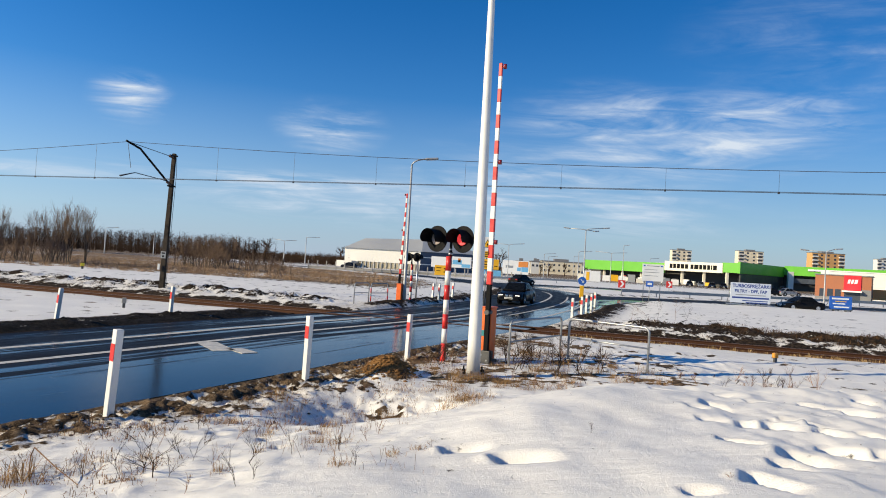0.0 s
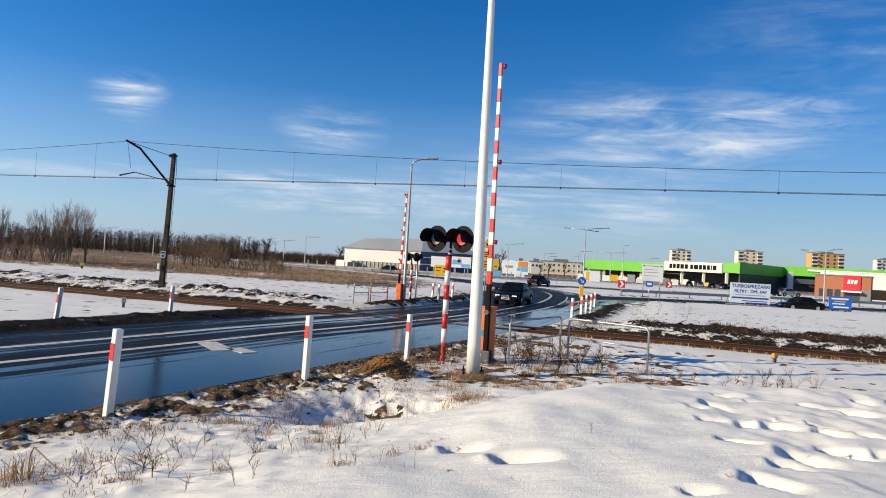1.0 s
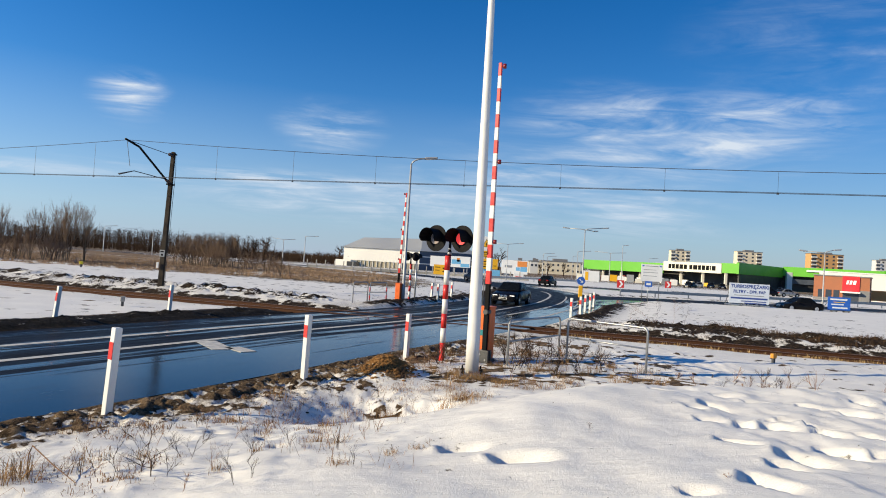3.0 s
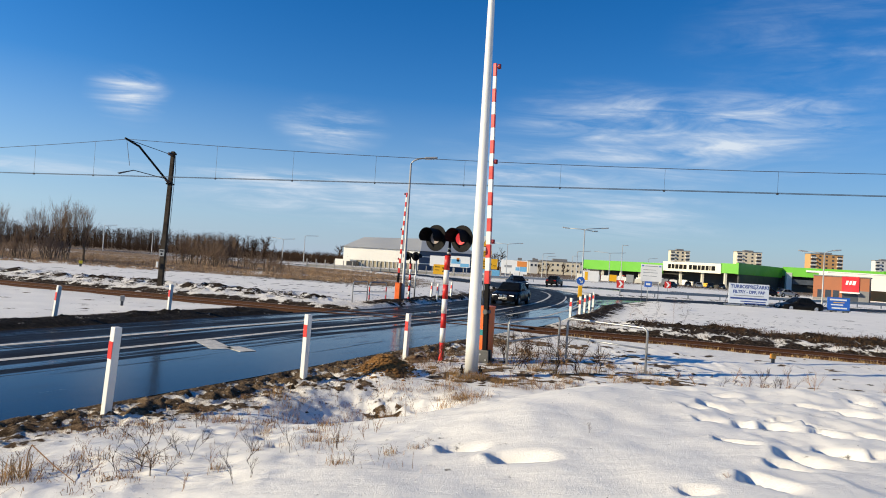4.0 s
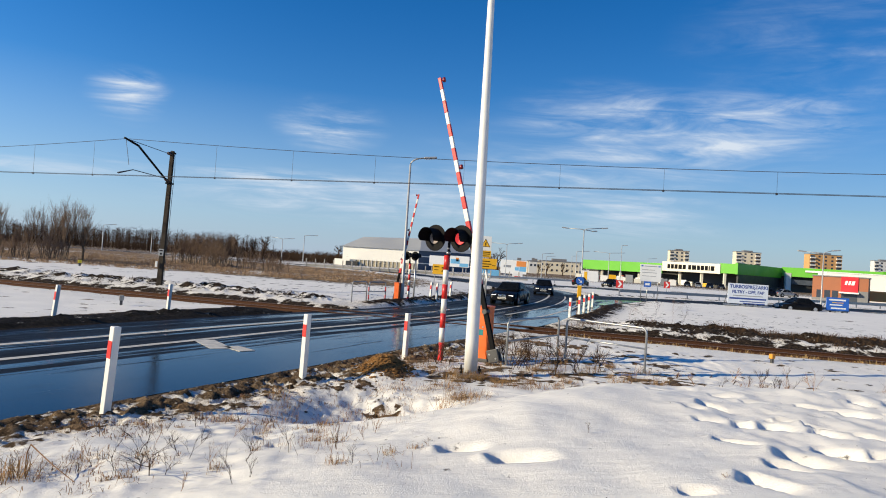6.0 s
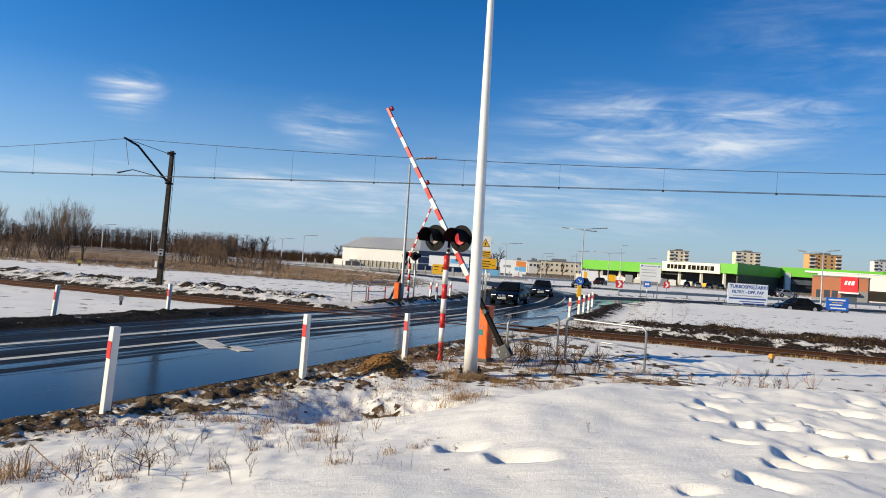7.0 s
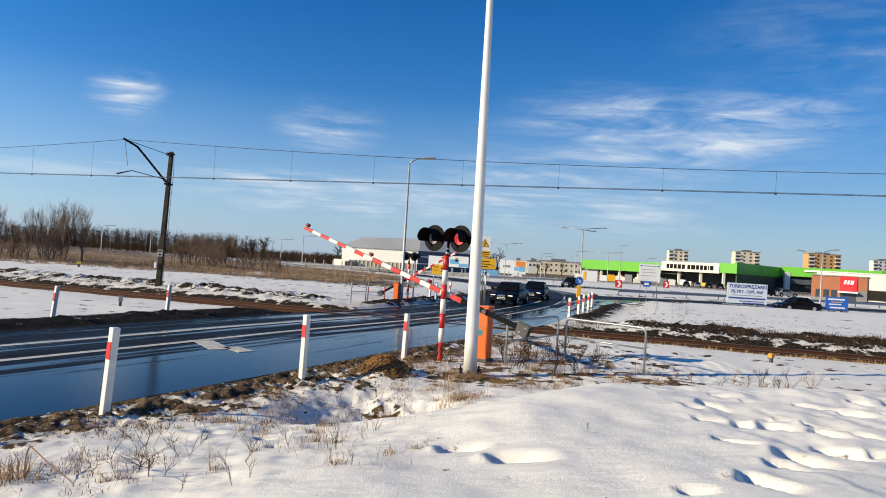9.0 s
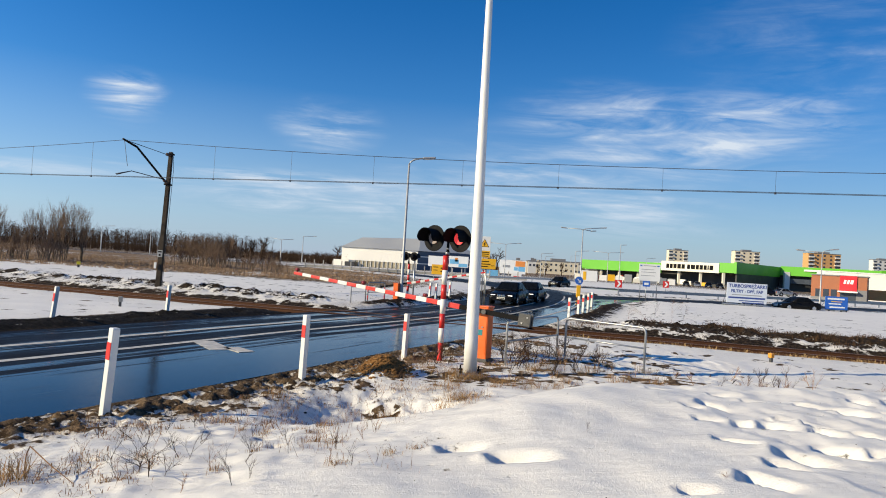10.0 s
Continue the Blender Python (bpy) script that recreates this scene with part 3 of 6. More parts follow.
for x, y, lean, z in ((-4.3, 8.75, 3.0, -0.02), (-2.42, 12.3, 0.8, -0.02), (-0.72, 16.1, 1.0, None), (-10.75, 18.5, 5.5, -0.10), (-9.1, 22.3, 2.5, -0.10)):
    guide_post(x, y, "white square guide post with a red band", 1.24 if y < 13 else 1.12, 0.105, lean=lean, z=z)
for x, y in ((6.6, 32.7), (7.7, 35.7), (8.6, 38.6), (9.5, 41.3), (10.5, 44.6)):
    guide_post(x, y, "white guide post with a red band beside the junction", lean=0.5)


# ---- the tall white column ----
def build_column():
    t = thing("lighting_column", pose(0.77, 13.6, height(0.70, 13.6) + 0.03, 0, -0.45, 0), "tall tapered white lighting column on a bolted base", "column")
    bm = bmesh.new()
    n = 14
    tube(bm, [(0, 0, 0.05 + 9.5 * k / n) for k in range(n + 1)], [0.142 - 0.088 * k / n for k in range(n + 1)], 28)
    part("shaft", bm, WHITE, t)
    bm = bmesh.new()
    box(bm, (-0.24, -0.24, 0.0), (0.24, 0.24, 0.045), bevel=0.008)
    part("base_plate", bm, GALV, t)
    for a in (45, 135, 225, 315):
        bm = bmesh.new()
        c, s = 0.27 * math.cos(radians(a)), 0.27 * math.sin(radians(a))
        tube(bm, [(c, s, 0.03), (c, s, 0.16)], 0.018, 8)
        tube(bm, [(c, s, 0.05), (c, s, 0.09)], 0.034, 6)
        part("bolt", bm, BLACK, t)
    bm = bmesh.new()
    box(bm, (-0.3, -0.3, -0.4), (0.3, 0.3, 0.005), bevel=0.02)
    part("footing", bm, CONCRETE, t)


build_column()


# ---- crossing equipment ----
RED_LENS = surface("lit_red_lens", (0.9, 0.06, 0.06), 0.3, vary=0.1, bump=0.0, glow=0.5)
# base colour paled to carry the sun's reflection on the unlit glass
DIM_LENS = surface("unlit_lens_with_glare", (0.36, 0.30, 0.28), 0.25, vary=0.3, bump=0.0)
TEAL = surface("teal_sticker", (0.02, 0.22, 0.24), 0.4)
DARK_GREY = surface("grey_cast_iron", (0.10, 0.10, 0.10), 0.55, metal=0.4, vary=0.4, bump=0.2)
BLUE = surface("blue_sheet", (0.02, 0.12, 0.50), 0.4, vary=0.12, bump=0.02)
SIGN_WHITE = surface("white_sheet", (0.78, 0.78, 0.76), 0.4, vary=0.08, scale=1.5, bump=0.02)
SIGN_GREY = surface("sign_back", (0.36, 0.37, 0.38), 0.5, metal=0.4, vary=0.2, bump=0.05)
FLASHERS = []


def disc(bm, r, y, thick, mat=0, sides=32, centre=(0, 0)):
    tube(bm, [(centre[0], y, centre[1]), (centre[0], y + thick, centre[1])], r, sides, mat)


def signal_head(parent, cx, cz, r, depth):
    """A round backing board with a hooded lens; it faces -y in its thing's space."""
    bm = bmesh.new()
    disc(bm, r, -0.012, 0.025, sides=40)
    tube(bm, [(0, 0.0, 0), (0, depth, 0), (0, depth + 0.05, 0)], [r * 0.62, r * 0.55, r * 0.3], 24)
    head = part("signal_head", bm, BLACK, parent)
    head.matrix_basis = pose(cx, 0, cz)
    # visor: a half barrel over the lens, longest on top
    bm = bmesh.new()
    rows = 5
    for inner in (0.0, 0.008):
        vv = []
        for j in range(rows + 1):
            ring = []
            for a in range(-112, 113, 8):
                rr = r * (0.70 + 0.03 * j / rows) - inner
                reach = 0.37 * min(1.0, 1.12 - 0.3 * (abs(a) / 112.0) ** 4)
                ring.append(bm.verts.new((rr * math.sin(radians(a)), -0.012 - reach * j / rows, rr * math.cos(radians(a)))))
            vv.append(ring)
        for p, q in zip(vv, vv[1:]):
            for k in range(len(p) - 1):
                bm.faces.new((p[k], p[k + 1], q[k + 1], q[k]))
    part("hood", bm, BLACK, head)
    bm = bmesh.new()
    disc(bm, r * 0.45, -0.034, 0.018, sides=32)
    part("lens", bm, DIM_LENS, head, "unlit lens with sun glare in its colour")
    bm = bmesh.new()
    disc(bm, r * 0.44, -0.006, 0.012, sides=32)
    red = part("flasher_disc", bm, RED_LENS, head, "lit red lens disc")
    red.matrix_basis = pose(0, 0.02, 0)
    return red


def striped_post(parent, h, r, bands, first_red=True):
    for k in range(bands):
        bm = bmesh.new()
        z0, z1 = h * k / bands, h * (k + 1) / bands
        tube(bm, [(0, 0, z0 - (0.3 if k == 0 else 0)), (0, 0, z1)], r, 20)
        part("post_band", bm, RED if (k % 2 == 0) == first_red else WHITE, parent)


def crossing_signal(x, y, z, turn, post_h, r, gap, label):
    t = thing("crossing_signal", pose(x, y, z, 0, 0, turn), label, "signal", "crossing signals")
    striped_post(t, post_h, 0.068, 7)
    bm = bmesh.new()
    tube(bm, [(0, 0.06, post_h), (0, 0.06, post_h + 0.10), (0, 0.06, post_h + 0.12)], [0.05, 0.05, 0.04], 12)
    tube(bm, [(0, 0.06, post_h + 0.1), (0, 0.06, post_h + 0.42)], 0.034, 12)
    tube(bm, [(-gap, 0.06, post_h + 0.42), (gap, 0.06, post_h + 0.42)], 0.03, 10)
    part("bracket", bm, BLACK, t)
    for za, zb, cr in ((0.03, 0.09, 0.055), (0.15, 0.19, 0.042)):
        bm = bmesh.new()
        tube(bm, [(0, 0.05, post_h + za), (0, 0.05, post_h + zb)], cr, 12)
        part("collar", bm, GALV, t)
    heads = [signal_head(t, s * gap, post_h + 0.42, r, 0.16) for s in (-1, 1)]
    FLASHERS.append(heads)
    return t


crossing_signal(0.155, 16.0, 0.06, -40, 2.465, 0.325, 0.41, "black twin-lamp crossing signal with hoods on a striped post")
crossing_signal(-1.66, 36.6, 0.02, 150, 2.15, 0.25, 0.29, "twin-lamp crossing signal turned away on a striped post")


def barrier(x, y, z, turn, length, arm_label, label, dx=0.0):
    """The housing stands beyond the arm; the arm turns on the housing, along x when it lies level."""
    t = thing("level_crossing_barrier", pose(x, y, z, 0, 0, turn), label, "barrier", "crossing barriers")
    bm = bmesh.new()
    box(bm, (-0.04 + dx, -0.42, -0.1), (0.24 + dx, -0.10, 1.20), bevel=0.02)
    body = part("housing", bm, ORANGE, t)
    bm = bmesh.new()
    box(bm, (-0.055 + dx, -0.435, 1.19), (0.255 + dx, -0.085, 1.225), bevel=0.012)
    part("cap", bm, ORANGE, t)
    bm = bmesh.new()
    box(bm, (-0.07 + dx, -0.45, -0.2), (0.27 + dx, -0.07, -0.03), bevel=0.01)
    part("plinth", bm, DARK_GREY, t)
    bm = bmesh.new()
    box(bm, (-0.015 + dx, -0.102, 0.06), (0.215 + dx, -0.092, 1.15), bevel=0.004)
    door = part("housing_door", bm, ORANGE, t)
    bm = bmesh.new()
    box(bm, (0.08 + dx, -0.093, 0.52), (0.20 + dx, -0.086, 0.66), bevel=0.003)
    part("sticker", bm, TEAL, door, "teal warning sticker")
    bm = bmesh.new()
    tube(bm, [(0.09 + dx, -0.095, 0.72), (0.09 + dx, -0.075, 0.72)], 0.022, 12)
    part("lock", bm, GALV, door)
    bm = bmesh.new()
    tube(bm, [(0, -0.12, 1.10), (0, 0.10, 1.10)], 0.06, 20)
    part("shaft", bm, DARK_GREY, t)
    # the arm, with its striped boom, lamps and counterweight
    bm = bmesh.new()
    black_to = 0.72
    for s in (-1, 1):
        box(bm, (-0.95, 0.02 + s * 0.032 - 0.012, -0.055), (black_to, 0.02 + s * 0.032 + 0.012, 0.055), bevel=0.005)
    arm = part("boom", bm, BLACK, t, arm_label)
    n = 17
    step = (length - black_to + 0.06) / n
    for k in range(n):
        a, b = black_to - 0.06 + k * step, black_to - 0.06 + (k + 1) * step
        r0, r1 = 0.062 - 0.022 * k / n, 0.062 - 0.022 * (k + 1) / n
        bm = bmesh.new()
        box(bm, (a, 0.02 - r0 * 0.8, -r0), (b, 0.02 + r0 * 0.8, r0), bevel=0.010)
        part("boom_band", bm, RED if k % 2 == 0 else WHITE, arm)
    bm = bmesh.new()
    for s in (-1, 1):
        box(bm, (-1.20, 0.02 + s * 0.075 - 0.03, -0.14), (-0.90, 0.02 + s * 0.075 + 0.03, 0.14), bevel=0.012)
    box(bm, (-1.12, -0.05, -0.10), (-0.98, 0.09, 0.10))
    wt = part("counterweight", bm, DARK_GREY, arm, "grey bolted counterweight")
    for dx, dz in ((-1.12, 0.07), (-1.0, -0.07)):
        bm = bmesh.new()
        tube(bm, [(dx, 0.12, dz), (dx, 0.14, dz)], 0.022, 8)
        part("bolt", bm, GALV, wt)
    for fx in (0.985, 0.60, 0.28):
        bm = bmesh.new()
        tube(bm, [(length * fx, 0.02, 0.03), (length * fx, 0.02, 0.13)], [0.02, 0.02], 8)
        tube(bm, [(length * fx - 0.05, 0.02, 0.11), (length * fx + 0.05, 0.02, 0.11)], 0.042, 12)
        part("boom_lamp", bm, surface("boom_lamp_red", (0.22, 0.015, 0.02), 0.3), arm, "small dark red boom lamp")
    return t, arm


NEAR_BARRIER, NEAR_ARM = barrier(1.159, 15.60, 0.15, 151, 5.95, "black arm with a red and white boom", "orange level crossing barrier with a striped boom coming down")
FAR_BARRIER, FAR_ARM = barrier(-2.30, 36.2, -0.13, -18, 5.1, "black arm with a red and white boom", "orange crossing barrier on the far side of the road", dx=0.06)


def hoop_fence(a, b, label, h=1.02, red_posts=False, z=None):
    a, b = Vector(a), Vector(b)
    d = (b - a).normalized()
    ln = (b - a).length
    z = height(*((a + b) / 2)) if z is None else z
    t = thing("hoop_railing", pose(a.x, a.y, z, 0, 0, math.degrees(math.atan2(d.y, d.x))), label, "railing", "railings by the crossing")
    bm = bmesh.new()
    pts = [(0, 0, -0.2)] + [(0.13 - 0.13 * math.cos(radians(q)), 0, h - 0.13 + 0.13 * math.sin(radians(q))) for q in range(0, 91, 15)]
    pts += [(ln - 0.13 + 0.13 * math.sin(radians(q)), 0, h - 0.13 + 0.13 * math.cos(radians(q))) for q in range(0, 91, 15)] + [(ln, 0, -0.2)]
    tube(bm, pts, 0.028, 12)
    part("hoop", bm, GALV, t)
    bm = bmesh.new()
    tube(bm, [(0, 0, h * 0.52), (ln, 0, h * 0.52)], 0.021, 10)
    part("mid_rail", bm, GALV, t)
    if red_posts:
        for q in (0, ln):
            for k in (0.15, 0.55):
                bm = bmesh.new()
                tube(bm, [(q, 0, k), (q, 0, k + 0.22)], 0.033, 12)
                part("red_sleeve", bm, RED, t)


hoop_fence((1.68, 15.35), (3.28, 17.6), "galvanised steel hoop railing beside the barrier", z=0.08)
hoop_fence((3.42, 17.2), (5.0, 15.6), "galvanised steel hoop railing in the snow", z=0.08)
hoop_fence((-4.25, 32.5), (-3.62, 33.3), "grey hoop railing across the road", z=0.1)
hoop_fence((-3.5, 33.2), (-2.75, 34.3), "hoop railing with red bands across the road", red_posts=True, z=0.1)


# ---- overhead line ----
def build_mast():
    t = thing("catenary_mast", pose(-14.4, 34.0, 0.0, 0, 1.5, 0), "dark weathered concrete catenary mast with a bracket arm", "mast")
    bm = bmesh.new()
    lo, hi = 0.14, 0.098
    for z0, z1, a, b in ((-0.4, 7.2, lo, hi),):
        v = [bm.verts.new((sx * q, sy * q * 0.8, z)) for z, q in ((z0, a), (z1, b)) for sx, sy in ((-1, -1), (1, -1), (1, 1), (-1, 1))]
        for f in ((0, 1, 5, 4), (1, 2, 6, 5), (2, 3, 7, 6), (3, 0, 4, 7), (4, 5, 6, 7), (3, 2, 1, 0)):
            bm.faces.new([v[i] for i in f])
    bmesh.ops.bevel(bm, geom=list(bm.edges), offset=0.025, segments=2, affect="EDGES")
    part("pole", bm, MAST, t)
    tip = Vector((-1.06, -2.85, 7.22))
    bm = bmesh.new()
    elbow = Vector((tip.x * 0.74, tip.y * 0.74, 7.02))
    tube(bm, [(-0.02, -0.16, 5.55), tuple(elbow), tuple(tip), tuple(tip + (tip - elbow) * 0.12)], [0.055, 0.055, 0.05, 0.045], 8)
    part("bracket_arm", bm, BLACK, t)
    bm = bmesh.new()
    tube(bm, [(-0.02, -0.1, 7.0), tuple(tip)], 0.018, 6)
    part("tie_rod", bm, WIRE, t)
    for a, b in (((0, -0.12, 7.0), (-0.06, -0.42, 7.02)), ((0, -0.14, 5.55), (-0.09, -0.40, 5.70))):
        bm = bmesh.new()
        n = 7
        tube(bm, [tuple(Vector(a).lerp(Vector(b), k / n)) for k in range(n + 1)], [0.05 if k % 2 else 0.085 for k in range(n + 1)], 10)
        part("insulator", bm, surface("brown_insulator", (0.07, 0.035, 0.025), 0.25), t, "ribbed brown insulator")
    bm = bmesh.new()
    tube(bm, [(-0.12, -0.45, 5.72), (-0.75, -2.5, 5.80), (-1.05, -3.3, 5.50)], 0.022, 6)
    tube(bm, [(-0.75, -2.5, 5.80), (-1.25, -3.0, 5.56)], 0.02, 6)
    tube(bm, [tuple(tip), (-0.8, -2.85, 5.97)], 0.012, 5)
    part("steady_arm", bm, WIRE, t)
    for z in (7.08, 5.5):
        bm = bmesh.new()
        q = 0.15 if z > 7 else 0.17
        box(bm, (-q, -q * 0.9, z - 0.04), (q, q * 0.9, z + 0.04), bevel=0.01)
        part("clamp", bm, BLACK, t)
    bm = bmesh.new()
    box(bm, (-0.13, -0.20, 1.75), (0.13, -0.18, 2.1), bevel=0.004)
    plate = part("number_plate", bm, SIGN_GREY, t, "white plate with unreadable dark marks")
    bm = bmesh.new()
    box(bm, (-0.09, -0.206, 1.98), (0.09, -0.199, 2.05))
    box(bm, (-0.05, -0.206, 1.80), (0.05, -0.199, 1.90))
    part("plate_mark", bm, BLACK, plate)
    bm = bmesh.new()
    tube(bm, [(0.14, 0, 7.0), (0.2, 0.02, 6.2), (0.2, 0, 5.2), (0.2, 0, 0.2)], 0.012, 5)
    part("earth_wire", bm, WIRE, t)
    # a small white marker on the pole's foot
    bm = bmesh.new()
    box(bm, (-0.24, -0.21, 1.15), (-0.12, -0.17, 1.45), bevel=0.01)
    part("foot_marker", bm, SIGN_WHITE, t)


build_mast()
S_MAST = float(np.dot(np.array([-15.3, 31.1]) - TRACK_A, TRACK_DIR)) - 124.0


def messenger_height(s):
    u = ((s - S_MAST) % 60.0) - 30.0
    sag = 1.16 if s < S_MAST else 0.86
    return 7.24 - sag * (1 - (u / 30.0) ** 2)


def contact_height(s):
    return 5.475 + 0.004 * (s - S_MAST)


def build_wires():
    t = thing("overhead_line", Matrix(), "thin dark overhead wires above the railway track", "overhead line", kind="structure")
    def run(name, zf, r):
        bm = bmesh.new()
        tube(bm, [(*track_point(S_MAST + s, 0.15), zf(S_MAST + s)) for s in np.arange(-70, 76, 2.5)], r, 5)
        part(name, bm, WIRE, t)
    run("contact_wire", contact_height, 0.012)
    run("second_contact_wire", lambda s: contact_height(s) + 0.03, 0.010)
    run("messenger_wire", messenger_height, 0.012)
    for k in range(-16, 17):
        s = S_MAST + (1.1 + k * 3.88 if k > 0 else -1.8 + k * 3.6)
        x, y = track_point(s, 0.15)
        bm = bmesh.new()
        low = contact_height(s)
        tube(bm, [(x, y, low), (x, y, messenger_height(s))], 0.006, 4)
        part("dropper", bm, WIRE, t)
        bm = bmesh.new()
        box(bm, (x - 0.03, y - 0.03, low - 0.04), (x + 0.03, y + 0.03, low + 0.03))
        part("clip", bm, WIRE, t)


build_wires()


# ---- street lamps ----
def street_lamp(x, y, h, arms, label, r=0.07, z=0.0, bow=False):
    """arms: (reach, rise, direction in degrees)."""
    t = thing("street_lamp", pose(x, y, z), label, "street lamp", "street lamps")
    bm = bmesh.new()
    tube(bm, [(0, 0, -0.2), (0, 0, 0.9), (0, 0, 1.0), (0, 0, h)], [r * 1.25, r * 1.25, r, r * 0.62], 14)
    part("pole", bm, LAMP_STEEL, t)
    for reach, rise, a in arms:
        c, s = math.cos(radians(a)), math.sin(radians(a))
        bm = bmesh.new()
        if bow:
            pts = [(c * reach * (1 - math.cos(q)), s * reach * (1 - math.cos(q)), h - 0.02 + rise * math.sin(q)) for q in np.linspace(0, math.pi / 2, 9)]
        else:
            pts = [(0, 0, h - 0.1), (c * reach * 0.12, s * reach * 0.12, h + rise * 0.25), (c * reach, s * reach, h + rise)]
        tube(bm, pts, r * 0.55, 8)
        arm = part("lamp_arm", bm, LAMP_STEEL, t)
        bm = bmesh.new()
        m = pose(c * (reach + 0.28), s * (reach + 0.28), h + rise + 0.02, 0, -6, a)
        box(bm, (-0.36, -0.13, -0.05), (0.36, 0.13, 0.06), m, bevel=0.04)
        hd_ = part("luminaire", bm, LAMP_STEEL, arm)
        bm = bmesh.new()
        box(bm, (-0.28, -0.10, -0.065), (0.28, 0.10, -0.05), m)
        part("lamp_glass", bm, SIGN_WHITE, hd_)


street_lamp(-1.98, 36.0, 7.6, [(0.8, 0.42, 5)], "slender grey street lamp with a bowed arm", 0.085, bow=True)
street_lamp(16.2, 75, 7.15, [(1.9, 0.05, 176), (2.1, 0.28, 2), (1.3, -0.1, 30)], "tall grey street lamp with three arms", 0.085)
street_lamp(38.5, 150, 6.9, [(3.0, 0.2, 176), (3.0, 0.25, 4)], "grey double street lamp by the car park", 0.10)
street_lamp(35.0, 60, 5.45, [(1.7, 0.05, 178), (0.9, 0.30, 4)], "grey double street lamp behind the parked car", 0.07)
street_lamp(-36.2, 150, 5.3, [(2.0, 0.25, 175), (2.0, 0.2, 5)], "double street lamp beyond the field", 0.10)
street_lamp(-31.3, 150, 6.4, [(2.4, 0.12, 3)], "single street lamp beyond the field", 0.10)
street_lamp(11.0, 110, 6.1, [(2.4, 0.1, 172), (2.0, 0.25, 6)], "double street lamp beside the billboards", 0.08)
for x, y, h in ((23.2, 150, 5.8), (26.9, 130, 6.2), (30.6, 190, 6.0), (42, 210, 7.0), (60, 190, 7.2), (-72, 140, 5.6), (-66, 150, 5.2)):
    street_lamp(x, y, h, [(2.0, 0.2, 3)], "distant single street lamp", 0.09)
street_lamp(33.0, 120, 7.6, [(0.4, 0.0, 0)], "slim lamp pole far down the road", 0.08)


# ---- signs ----
def sign(name, x, y, z0, z1, w, material, label, group="", posts=(0.0,), turn=0.0, category="road sign", bars=(), foot=0.0, extra=None):
    t = thing(name, pose(x, y, foot, 0, 0, turn), label, category, group)
    for p in posts:
        bm = bmesh.new()
        tube(bm, [(p, 0.06, -0.3), (p, 0.06, z1 - foot - 0.04)], 0.032, 10)
        part("post", bm, GALV, t)
    bm = bmesh.new()
    box(bm, (-w / 2, -0.012, z0 - foot), (w / 2, 0.012, z1 - foot), bevel=0.006)
    panel = part("panel", bm, material, t)
    for bx0, bz0, bx1, bz1, mt in bars:
        bm = bmesh.new()
        h = z1 - z0
        box(bm, (-w / 2 + bx0 * w, -0.018, z0 - foot + bz0 * h), (-w / 2 + bx1 * w, -0.010, z0 - foot + bz1 * h))
        part("printed_bar", bm, mt, panel)
    if extra:
        extra(panel)
    return t


def warning_triangle(panel):
    def tri(s, y, mt, name):
        bm = bmesh.new()
        vs = prism(bm, [(-s, -s * 0.58), (s, -s * 0.58), (0, s * 1.15)], y, y + 0.004)
        ob = part(name, bm, mt, panel)
        ob.matrix_basis = pose(0, 0, 3.50)
    tri(0.26, -0.018, BLACK, "triangle_border")
    tri(0.215, -0.023, YELLOW, "triangle")
    bm = bmesh.new()
    prism(bm, [(0.02, 0.13), (-0.055, 0.0), (-0.005, 0.0), (-0.04, -0.12), (0.055, 0.03), (0.01, 0.03), (0.05, 0.13)], -0.029, -0.025)
    bolt = part("lightning_mark", bm, BLACK, panel)
    bolt.matrix_basis = pose(0, 0, 3.49)


sign("warning_sign", 2.42, 36.0, 3.15, 3.93, 0.66, SIGN_WHITE, "white board with a yellow high-voltage triangle above the crossing", extra=warning_triangle, foot=0.0)
dk = BLACK
sign("text_sign", 2.42, 35.97, 2.78, 3.14, 0.66, YELLOW, "yellow board with unreadable black lines", posts=(0.12,),
     bars=[(0.08, 0.72, 0.92, 0.84, dk), (0.08, 0.45, 0.9, 0.55, dk), (0.08, 0.16, 0.85, 0.26, dk)])
sign("text_sign", 2.60, 35.95, 2.16, 2.72, 1.0, YELLOW, "wide yellow board with unreadable black lines", posts=(0.0,),
     bars=[(0.08, 0.68, 0.62, 0.76, dk), (0.08, 0.42, 0.7, 0.50, dk), (0.08, 0.18, 0.58, 0.26, dk), (0.74, 0.3, 0.92, 0.36, dk)])
sign("direction_sign", -0.05, 60, 1.25, 2.15, 1.2, YELLOW, "yellow direction sign with a black bent arrow", posts=(-0.4, 0.4),
     bars=[(0.12, 0.7, 0.5, 0.78, dk), (0.12, 0.4, 0.45, 0.46, dk), (0.68, 0.6, 0.82, 0.72, dk), (0.78, 0.3, 0.85, 0.72, dk), (0.68, 0.28, 0.82, 0.38, dk)])
sign("information_board", 18.3, 57, 1.86, 3.34, 1.85, SIGN_WHITE, "large white information board on two grey posts", posts=(-0.75, 0.7),
     bars=[(0.05, 0.86, 0.14, 0.93, BLUE), (0.85, 0.86, 0.95, 0.93, BLUE), (0.2, 0.87, 0.8, 0.91, SIGN_GREY), (0.1, 0.66, 0.7, 0.69, SIGN_GREY), (0.1, 0.5, 0.8, 0.53, SIGN_GREY), (0.1, 0.3, 0.75, 0.33, SIGN_GREY)])


